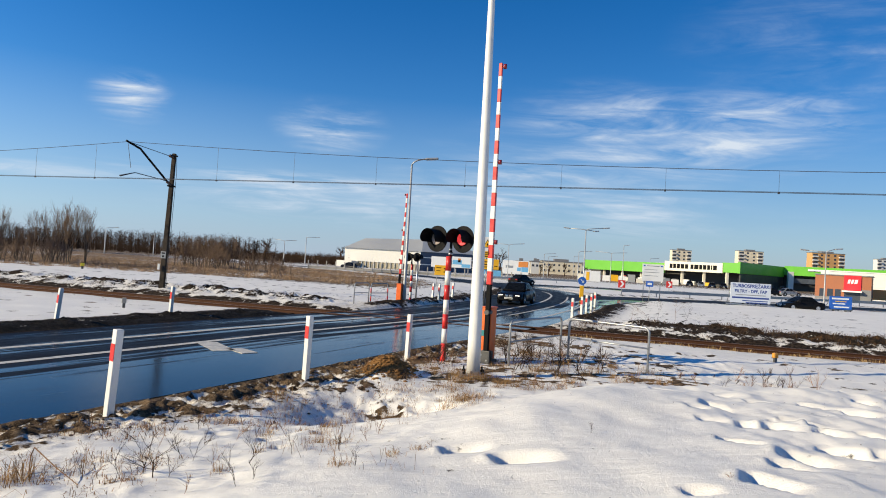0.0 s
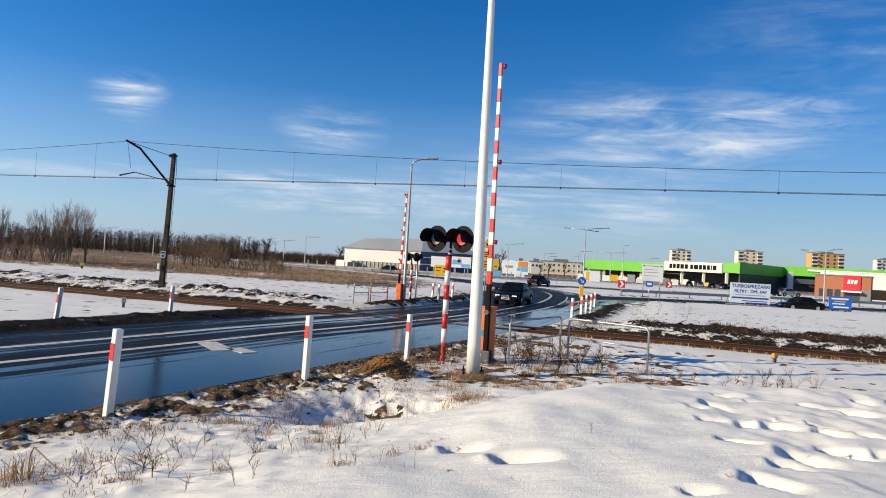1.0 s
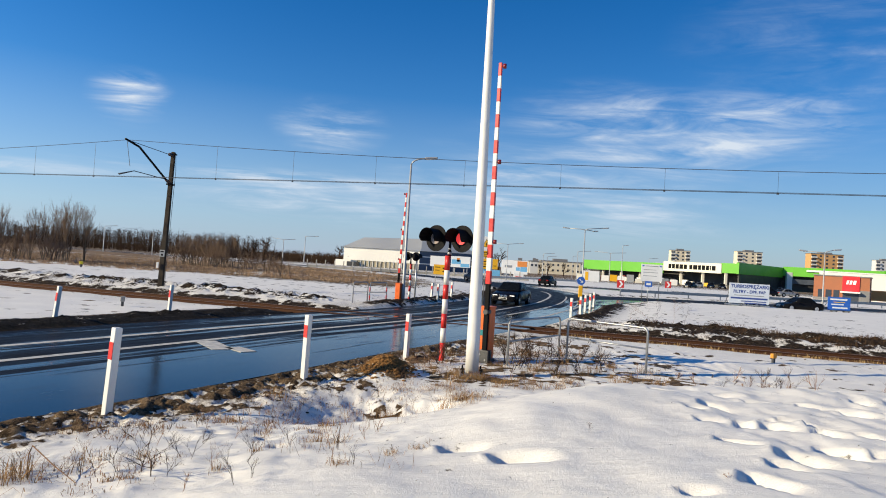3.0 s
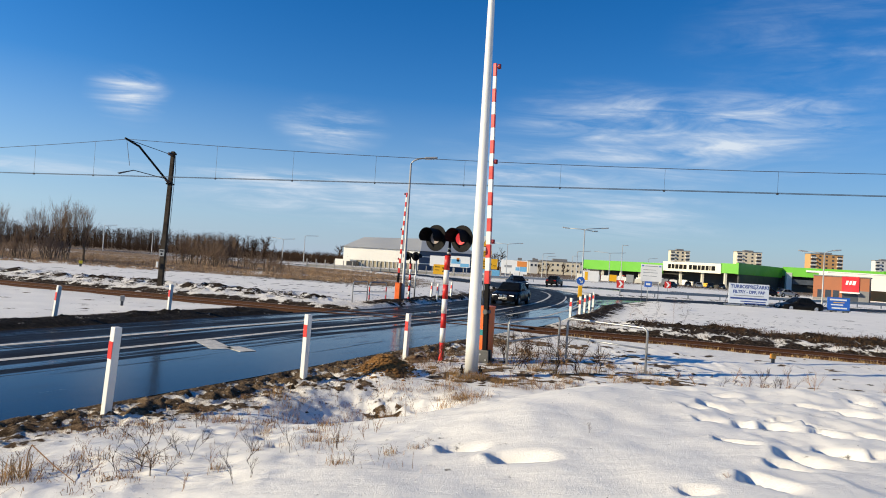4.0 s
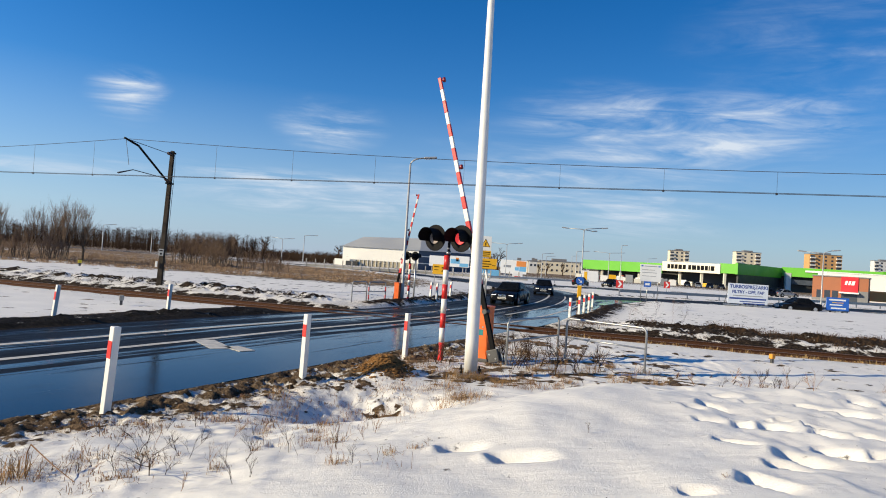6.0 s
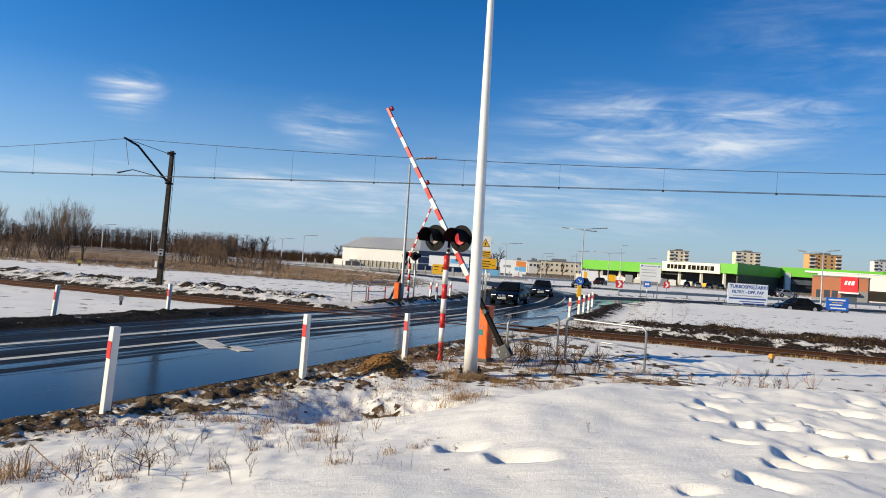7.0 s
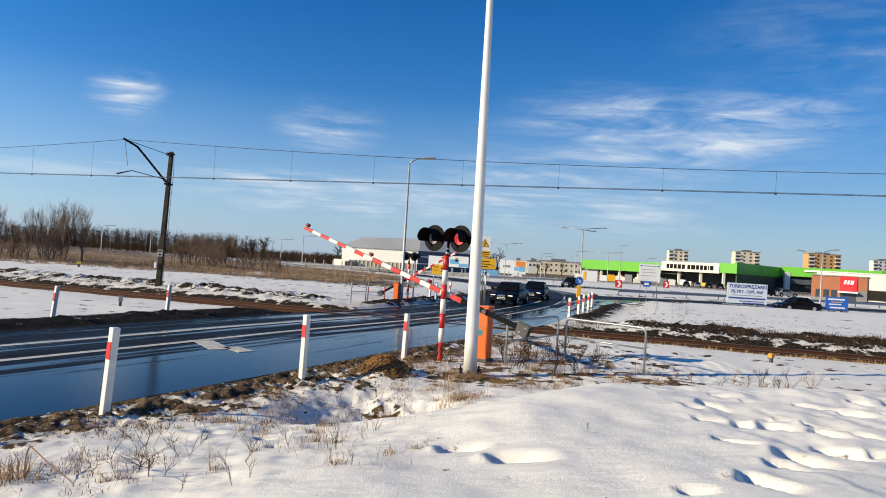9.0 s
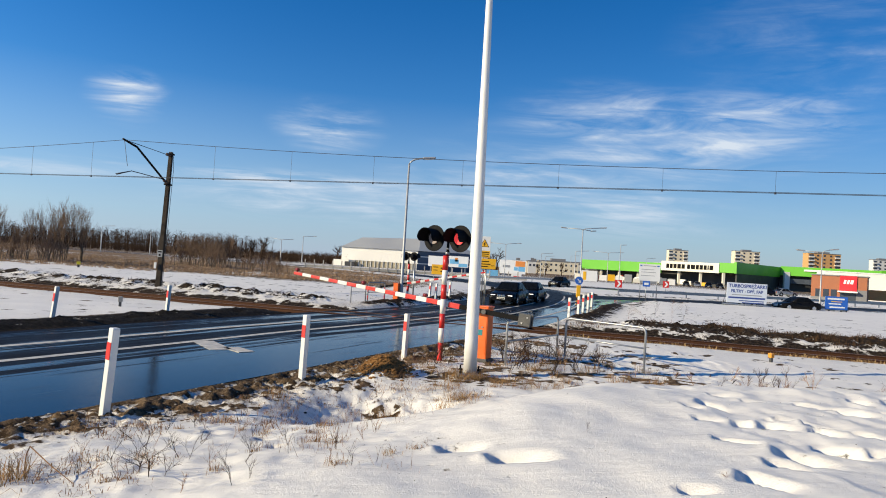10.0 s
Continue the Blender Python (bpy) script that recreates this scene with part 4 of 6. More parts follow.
def round_sign(x, y, z, r, label, post_material, post_to, post_r=0.035, arrow=True, lower=None):
    t = thing("arrow_sign", pose(x, y, 0), label, "road sign")
    bm = bmesh.new()
    tube(bm, [(0, 0.05, -0.3), (0, 0.05, post_to)], post_r, 12)
    part("post", bm, GALV, t)
    if lower:
        bm = bmesh.new()
        box(bm, (-0.17, -0.03, 0.05), (0.17, 0.12, lower), bevel=0.02)
        part("bollard", bm, YELLOW, t, "yellow reflective bollard")
    bm = bmesh.new()
    disc(bm, r, 0.0, 0.02, sides=28, centre=(0, z))
    pn = part("panel", bm, BLUE, t)
    bm = bmesh.new()
    m = pose(0, -0.006, z, 0, 45, 0)
    box(bm, (-r * 0.55, -0.004, -r * 0.09), (r * 0.5, 0.004, r * 0.09), m)
    prism(bm, [(r * 0.72, 0), (r * 0.2, r * 0.42), (r * 0.2, -r * 0.42)], -0.004, 0.004, 0, m)
    part("arrow", bm, SIGN_WHITE, pn)


round_sign(12.35, 57.6, 1.52, 0.36, "blue round arrow sign above a yellow bollard", GALV, 1.75, lower=1.1)


def chevron_sign(x, y, z, label):
    t = thing("chevron_sign", pose(x, y, 0), label, "road sign", "chevron signs")
    bm = bmesh.new()
    tube(bm, [(0, 0.05, -0.3), (0, 0.05, z + 0.3)], 0.04, 10)
    part("post", bm, GALV, t)
    bm = bmesh.new()
    box(bm, (-0.42, -0.015, z - 0.45), (0.42, 0.015, z + 0.45), bevel=0.01)
    pn = part("panel", bm, RED, t)
    bm = bmesh.new()
    prism(bm, [(-0.22, -0.36), (0.02, -0.36), (0.3, 0.0), (0.02, 0.36), (-0.22, 0.36), (0.04, 0.0)], -0.022, -0.014)
    ch = part("chevron", bm, SIGN_WHITE, pn)
    ch.matrix_basis = pose(0, 0, z)


chevron_sign(21.4, 77.9, 1.15, "red sign with a white chevron at the bend")
chevron_sign(31.4, 90.5, 1.25, "red sign with a white chevron at the bend")
t = sign("bus_sign", 17.95, 56.6, 1.38, 1.86, 0.62, BLUE, "small blue rectangular sign on a grey post", bars=[(0.2, 0.3, 0.8, 0.7, SIGN_WHITE)])


def lettering(text, size, material, parent, m, name="lettering"):
    cu = bpy.data.curves.new(name, "FONT")
    cu.body, cu.size, cu.extrude, cu.offset, cu.align_x = text, size, 0.002, 0.010, "CENTER"
    ob = new(name, cu)
    bpy.context.view_layer.update()
    me = bpy.data.meshes.new_from_object(ob.evaluated_get(bpy.context.evaluated_depsgraph_get()))
    bpy.data.objects.remove(ob)
    me.materials.clear()
    me.materials.append(material)
    tx = new(name, me)
    tx.parent = parent
    tx.matrix_basis = m
    return tx


NAVY = surface("navy_print", (0.03, 0.06, 0.25), 0.45, vary=0.1, bump=0.0)


def wheel(parent, x, y, r, w, rim_material, name="wheel"):
    bm = bmesh.new()
    tube(bm, [(0, -w / 2, 0), (0, -w / 2 + 0.03, 0), (0, w / 2 - 0.03, 0), (0, w / 2, 0)], [r * 0.9, r, r, r * 0.9], 24)
    wh = part(name, bm, surface("tyre_rubber", (0.02, 0.02, 0.021), 0.85, vary=0.3), parent)
    wh.matrix_basis = pose(x, y, r)
    for s in (-1, 1):
        bm = bmesh.new()
        tube(bm, [(0, s * (w / 2 - 0.02), 0), (0, s * (w / 2 + 0.012), 0)], [r * 0.62, r * 0.58], 18)
        for k in range(5):
            a = 2 * math.pi * k / 5
            box(bm, (0.05, -0.008, -0.03), (r * 0.56, 0.008, 0.03), pose(0, s * (w / 2 + 0.014), 0, 0, math.degrees(a), 0))
        part("rim", bm, rim_material, wh)
    return wh


def advert_trailer(x, y, turn, w, h, z0, panel_material, label, lines):
    t = thing("advertising_trailer", pose(x, y, 0, 0, 0, turn), label, "trailer", "advertising trailers")
    bm = bmesh.new()
    box(bm, (-w / 2, -0.03, z0), (w / 2, 0.03, z0 + h), bevel=0.01)
    pn = part("banner", bm, panel_material, t)
    bm = bmesh.new()
    for q in (-w / 2 + 0.1, 0, w / 2 - 0.1):
        box(bm, (q - 0.03, 0.03, 0.3), (q + 0.03, 0.09, z0 + h - 0.05))
        tube(bm, [(q, 0.06, z0 + h - 0.3), (q, 0.85, 0.4)], 0.025, 6)
    box(bm, (-w / 2 - 0.3, -0.03, 0.28), (w / 2 + 0.1, 0.04, 0.36))
    box(bm, (-w / 2, 0.0, 0.30), (w / 2, 0.9, 0.36))
    part("chassis", bm, GALV, t)
    for q in (-0.35, 0.75):
        wheel(t, q, 0.15, 0.29, 0.17, GALV)
    for fn in lines:
        fn(pn)
    return t


def line_bar(x0, z0, x1, z1, mt):
    def make(pn):
        bm = bmesh.new()
        box(bm, (x0, -0.038, z0), (x1, -0.03, z1))
        part("printed_bar", bm, mt, pn)
    return make


TURN = pose(0, -0.036, 0, 90, 0, 0)
# white banner tinted bluish grey: the shade on its face is in the colour
advert_trailer(26.85, 57, 0, 3.5, 1.74, 0.46, surface("shade_tinted_banner", (0.60, 0.65, 0.72), 0.5, vary=0.08, scale=1.5, bump=0.02), "white advertising trailer with navy lettering on the snow",
               [lambda pn: lettering("TURBOSPRĘŻARKI", 0.40, NAVY, pn, pose(0.05, -0.037, 1.80, 90)),
                lambda pn: lettering("FILTRY - DPF, FAP", 0.36, NAVY, pn, pose(0.0, -0.037, 1.36, 90)),
                line_bar(-1.3, 1.12, 1.3, 1.19, SIGN_GREY), line_bar(-1.6, 0.84, 1.6, 0.98, NAVY),
                line_bar(-0.7, 0.62, 1.5, 0.70, NAVY), line_bar(-0.4, 0.46, 1.5, 0.54, NAVY)])
advert_trailer(35.3, 58, 0, 2.0, 1.2, 0.30, BLUE, "blue advertising trailer with pale unreadable lines",
               [line_bar(-0.8, 1.22, 0.7, 1.36, SIGN_WHITE), line_bar(-0.5, 1.02, 0.5, 1.08, YELLOW), line_bar(-0.7, 0.8, 0.4, 0.9, SIGN_WHITE), line_bar(-0.6, 0.5, 0.75, 0.62, SIGN_WHITE)])


def billboard(x, y, w, z0, z1, label, patches, base=None, turn=0):
    base = base or SIGN_WHITE
    t = thing("billboard", pose(x, y, 0, 0, 0, turn), label, "billboard", "billboards by the road")
    bm = bmesh.new()
    box(bm, (-w / 2, -0.1, z0), (w / 2, 0.1, z1), bevel=0.02)
    pn = part("panel", bm, base, t)
    for q in (-w * 0.35, w * 0.35):
        bm = bmesh.new()
        box(bm, (q - 0.1, 0.1, -0.3), (q + 0.1, 0.3, z1 - 0.2))
        part("post", bm, SIGN_GREY, t)
    for a, b, c, d, mt in patches:
        bm = bmesh.new()
        box(bm, (-w / 2 + a * w, -0.13, z0 + b * (z1 - z0)), (-w / 2 + c * w, -0.1, z0 + d * (z1 - z0)), bevel=0.01)
        part("printed_patch", bm, mt, pn)


SKYB = surface("pale_blue_print", (0.18, 0.48, 0.75), 0.4)
PEACH = surface("orange_print", (0.80, 0.28, 0.06), 0.4)
billboard(16.8, 150, 6.0, 0.8, 3.9, "white roadside billboard with orange and blue print", [(0.6, 0.55, 0.97, 0.95, PEACH), (0.72, 0.2, 0.97, 0.55, SKYB), (0.12, 0.45, 0.4, 0.62, SIGN_GREY), (0.55, 0.25, 0.7, 0.5, SKYB)])
billboard(-0.4, 150, 4.2, 1.4, 3.8, "plain white roadside billboard", [])
billboard(4.4, 149, 4.4, 1.5, 4.0, "white roadside billboard with blue and orange print", [(0.03, 0.3, 0.5, 0.7, SKYB), (0.3, 0.5, 0.45, 0.85, PEACH), (0.5, 0.05, 0.95, 0.35, SKYB)])
billboard(8.7, 118, 3.9, -0.1, 1.6, "low blue banner along the roadside fence", [(0.1, 0.4, 0.6, 0.6, SIGN_WHITE)], base=SKYB)
billboard(14.0, 118, 1.8, -0.1, 1.3, "small white banner with red print", [(0.2, 0.3, 0.8, 0.6, RED)])
billboard(34.4, 150, 3.6, 0.2, 2.6, "white hoarding near the shop entrance", [(0.1, 0.1, 0.3, 0.9, YELLOW)])


def grey_post(x, y, h):
    t = thing("signal_post", pose(x, y, 0), "slim grey post beside the far crossing signal", "post")
    bm = bmesh.new()
    tube(bm, [(0, 0, -0.3), (0, 0, h)], 0.045, 12)
    part("shaft", bm, GALV, t)
    bm = bmesh.new()
    tube(bm, [(0, 0, h), (0, 0, h + 0.04)], [0.055, 0.03], 12)
    part("cap", bm, GALV, t)


grey_post(-1.38, 37.2, 2.5)
# ---- vehicles ----
GLASS = surface("dark_car_glass", (0.012, 0.014, 0.016), 0.10, vary=0.2, bump=0.0, spec=0.22)
CHROME = surface("bright_trim", (0.6, 0.6, 0.6), 0.2, metal=1.0, vary=0.1, bump=0.0)
HEADLAMP = surface("lit_headlamp", (1.0, 0.95, 0.85), 0.15, vary=0.05, bump=0.0, glow=0.7)
PLATE = surface("plate_white", (0.75, 0.75, 0.72), 0.4)
TAIL = surface("tail_lamp", (0.35, 0.01, 0.01), 0.2, bump=0.0)


def loft(bm, sections, mat=0, smooth=True):
    """Closed rings of equal count, skinned in order and capped."""
    rings = [[bm.verts.new(p) for p in s] for s in sections]
    k = len(rings[0])
    for a, b in zip(rings, rings[1:]):
        for i in range(k):
            f = bm.faces.new((a[i], a[(i + 1) % k], b[(i + 1) % k], b[i]))
            f.smooth, f.material_index = smooth, mat
    bm.faces.new(list(reversed(rings[0]))).material_index = mat
    bm.faces.new(rings[-1]).material_index = mat
    bmesh.ops.recalc_face_normals(bm, faces=list(bm.faces))
    return rings


def car(m, paint, label, length=4.3, width=1.74, tall=1.41, wagon=False, lights=True):
    """It drives towards +x."""
    t = thing("car", m, label, "car", "cars on the road")
    L, hw = length / 2, width / 2
    bm = bmesh.new()

    def ring(x, z0, z1, w, roll=0.1):
        w0, w1 = w * 0.93, w * 0.9
        zm = z0 + (z1 - z0) * 0.55
        return [(x, -w0, z0), (x, -w, z0 + 0.12), (x, -w, zm), (x, -w1, z1 - 0.03), (x, -w1 + 0.12, z1),
                (x, w1 - 0.12, z1), (x, w1, z1 - 0.03), (x, w, zm), (x, w, z0 + 0.12), (x, w0, z0)]
    hood, belt, deck = tall * 0.52, tall * 0.65, tall * (0.66 if not wagon else 0.64)
    xs_ = [(-L, 0.32, deck - 0.16, hw * 0.86), (-L + 0.07, 0.24, deck - 0.05, hw * 0.95), (-L + 0.30, 0.20, deck, hw * 0.985), (-L * 0.5, 0.20, belt + 0.01, hw), (0.0, 0.20, belt, hw),
           (L * 0.40, 0.20, belt - 0.03, hw), (L * 0.47, 0.20, hood + 0.10, hw * 0.99), (L * 0.75, 0.20, hood + 0.03, hw * 0.97), (L - 0.16, 0.22, hood - 0.05, hw * 0.93), (L - 0.03, 0.26, hood - 0.15, hw * 0.87), (L, 0.32, hood - 0.26, hw * 0.82)]
    loft(bm, [ring(*q) for q in xs_])
    body = part("body", bm, paint, t)
    # greenhouse: pillars and roof in paint, panes of dark glass let into it
    x_f0, x_f1 = L * 0.46, L * 0.08
    x_r0, x_r1 = (-L * 0.72, -L * 0.38) if not wagon else (-L * 0.93, -L * 0.78)
    wb, wt = hw * 0.90, hw * 0.68
    zb, zt = belt - 0.04, tall

    def cab(q):
        x0 = x_r0 + (x_r1 - x_r0) * q
        x1 = x_f0 + (x_f1 - x_f0) * q
        w = wb + (wt - wb) * q
        z = zb + (zt - zb) * q
        return x0, x1, w, z
    bm = bmesh.new()
    rings = []
    for q, pinch in ((0.0, 1.0), (0.5, 1.0), (0.90, 1.0), (0.985, 0.96), (1.0, 0.80)):
        x0, x1, w, z = cab(q)
        xm, xd = (x0 + x1) / 2, (x1 - x0) / 2 * (0.5 + 0.5 * pinch)
        w *= pinch
        rings.append([(xm - xd, -w * 0.9, z), (xm - xd * 0.9, -w, z), (xm + xd * 0.9, -w, z), (xm + xd, -w * 0.9, z),
                      (xm + xd, w * 0.9, z), (xm + xd * 0.9, w, z), (xm - xd * 0.9, w, z), (xm - xd, w * 0.9, z)])
    loft(bm, rings)
    part("roof", bm, paint, t)

    def pane(name, pts):
        bm = bmesh.new()
        v = [bm.verts.new(p) for p in pts]
        f = bm.faces.new(v)
        bmesh.ops.solidify(bm, geom=[f], thickness=0.008)
        part(name, bm, GLASS, t)
    a0, a1, aw, az = cab(0.10)
    b0, b1, bw, bz = cab(0.88)
    e = 0.012
    pane("windscreen", [(a1 + e, -aw * 0.86, az), (a1 + e, aw * 0.86, az), (b1 + e, bw * 0.86, bz), (b1 + e, -bw * 0.86, bz)])
    pane("rear_window", [(a0 - e, aw * 0.84, az), (a0 - e, -aw * 0.84, az), (b0 - e, -bw * 0.84, bz), (b0 - e, bw * 0.84, bz)])
    for s in (-1, 1):
        for f0, f1 in ((0.10, 0.47), (0.51, 0.88)):
            ya, yb = s * (aw + e), s * (bw + e)
            xa = [a0 + (a1 - a0) * f for f in (f0, f1)]
            xb = [b0 + (b1 - b0) * f for f in (f0, f1)]
            pane("side_window", [(xa[0], ya, az), (xa[1], ya, az), (xb[1], yb, bz), (xb[0], yb, bz)])
        bm = bmesh.new()
        box(bm, (L * 0.36, s * (hw + 0.09) - 0.09, belt), (L * 0.42, s * (hw + 0.09) + 0.09, belt + 0.13), bevel=0.03)
        part("wing_mirror", bm, paint, t)
        bm = bmesh.new()
        box(bm, (L - 0.14, s * hw * 0.62 - 0.15, hood - 0.22), (L - 0.03, s * hw * 0.62 + 0.15, hood - 0.11), bevel=0.03)
        part("headlight", bm, HEADLAMP if lights else CHROME, t, "bright headlight")
        bm = bmesh.new()
        box(bm, (-L - 0.005, s * hw * 0.66 - 0.18, deck - 0.30), (-L + 0.1, s * hw * 0.66 + 0.15, deck - 0.14), bevel=0.02)
        part("tail_light", bm, TAIL, t, "dark red tail light")
        for x in (L * 0.64, -L * 0.60):
            wheel(t, x, s * (hw - 0.10), 0.31, 0.20, CHROME)
            bm = bmesh.new()
            tube(bm, [(x, s * (hw - 0.2), 0.33), (x, s * (hw + 0.006), 0.33)], 0.37, 22)
            part("wheel_arch", bm, BLACK, t)
    bm = bmesh.new()
    for s in (-1, 1):
        box(bm, (L - 0.06, s * 0.13 - 0.11, hood - 0.23), (L + 0.012, s * 0.13 + 0.11, hood - 0.09), bevel=0.02)
    part("grille", bm, CHROME, t)
    bm = bmesh.new()
    box(bm, (L - 0.10, -hw * 0.8, 0.24), (L + 0.05, hw * 0.8, 0.42), bevel=0.05)
    bumper = part("front_bumper", bm, paint, t)
    bm = bmesh.new()
    box(bm, (L - 0.05, -hw * 0.55, 0.27), (L + 0.056, hw * 0.55, 0.33), bevel=0.01)
    part("air_intake", bm, BLACK, bumper)
    bm = bmesh.new()
    box(bm, (L + 0.04, -0.26, 0.355), (L + 0.062, 0.26, 0.465), bevel=0.004)
    pl = part("number_plate", bm, PLATE, t)
    bm = bmesh.new()
    box(bm, (L + 0.060, -0.20, 0.385), (L + 0.067, 0.21, 0.435))
    part("plate_bar", bm, BLACK, pl)
    return t


PAINT_BLUE = surface("soft_black_car_paint", (0.006, 0.006, 0.008), 0.32, vary=0.25, scale=2, bump=0.0, spec=0.12)
PAINT_BLACK = surface("black_car_paint", (0.008, 0.008, 0.009), 0.32, vary=0.25, scale=2, bump=0.0, spec=0.12)
PAINT_NAVY = surface("navy_car_paint", (0.006, 0.008, 0.015), 0.32, vary=0.2, scale=2, bump=0.0, spec=0.12)
PAINT_GREY = surface("grey_car_paint", (0.28, 0.29, 0.30), 0.3, metal=0.5, vary=0.2, scale=2, bump=0.0, coat=0.6)
CAR_A = car(pose(4.65, 42.2, 0, 0, 0, -110), PAINT_BLUE, "black saloon waiting at the barrier on wet asphalt", 4.35, 1.72, 1.38)
CAR_B = car(pose(8, 60, 0, 0, 0, -105), PAINT_NAVY, "dark saloon rolling up behind the waiting black car", 4.5, 1.76, 1.36)
CAR_C = car(pose(18, 114, 0, 0, 0, 10), PAINT_BLACK, "black car far down the road", 4.3, 1.74, 1.42, lights=False)
CAR_D = car(pose(28, 113, 0, 0, 0, 190), PAINT_BLACK, "black car turning off far down the road", 4.3, 1.74, 1.42, lights=False)
car(pose(31.9, 58.3, 0.02, 0, 0, 186), PAINT_BLACK, "black car parked in the snow beside an advertising trailer", 3.8, 1.70, 1.25, lights=False)
PARK = [PAINT_BLACK, PAINT_GREY, PAINT_NAVY, PAINT_BLACK, PAINT_BLUE]
for k in range(9):
    car(pose(66.5 + 2.55 * k, 176 - 1.1 * k, 0, 0, 0, -110), PARK[k % 5], "car parked in a row outside the shop", 4.3, 1.76, 1.45, lights=False)
for k in range(3):
    car(pose(56 + 3.2 * k, 118, 0.1, 0, 0, 8), (PAINT_NAVY, PAINT_NAVY, PAINT_GREY)[k], "dark blue car parked beside the restaurant", 4.2, 1.76, 1.4, lights=False)

# ---- buildings ----
GREEN = surface("bright_green_cladding", (0.11, 0.43, 0.022), 0.45, vary=0.1, scale=0.2, bump=0.02)
CREAM = surface("cream_sign_panel", (0.80, 0.76, 0.64), 0.5, vary=0.06, scale=0.3)
SHOP_DARK = surface("dark_shopfront", (0.035, 0.036, 0.04), 0.4, vary=0.4, scale=0.3)
BRICK = surface("brown_cladding", (0.36, 0.13, 0.06), 0.7, vary=0.2, scale=0.6, bump=0.2, bump_scale=8)
GREY_CLAD = surface("grey_cladding", (0.20, 0.20, 0.21), 0.6, vary=0.2, scale=0.5)
SHOP_RED = surface("red_sign_panel", (0.62, 0.02, 0.03), 0.4, vary=0.1, scale=0.5)
HALL_WHITE = surface("white_cladding", (0.80, 0.78, 0.72), 0.55, vary=0.08, scale=0.1)
HALL_BASE = surface("weathered_base_wall", (0.42, 0.37, 0.27), 0.8, vary=0.3, scale=0.4, bump=0.2)
ROOF_GREY = surface("grey_sheet_roof", (0.46, 0.46, 0.43), 0.5, metal=0.1, vary=0.15, scale=0.1)
HALL_NAVY = surface("navy_cladding", (0.05, 0.08, 0.14), 0.5, vary=0.2, scale=0.2)
PANEL_CREAM = surface("cream_render", (0.76, 0.68, 0.52), 0.85, vary=0.15, scale=0.08, bump=0.1)
PANEL_OCHRE = surface("ochre_render", (0.60, 0.34, 0.14), 0.85, vary=0.15, scale=0.08, bump=0.1)
PANEL_WHITE = surface("pale_render", (0.66, 0.66, 0.64), 0.85, vary=0.12, scale=0.08, bump=0.1)
PANE = surface("window_glass", (0.05, 0.06, 0.08), 0.25, vary=0.3, scale=0.3, bump=0.0)


def wall_seg(bm, a, b, z0, z1, thick=0.4, mat=0):
    """An upright slab from a to b; it thickens away from the camera's side."""
    a, b = Vector(a), Vector(b)
    d = (b - a)
    m = pose(a.x, a.y, 0, 0, 0, math.degrees(math.atan2(d.y, d.x)))
    box(bm, (0, 0, z0), (d.length, thick, z1), m, mat=mat)


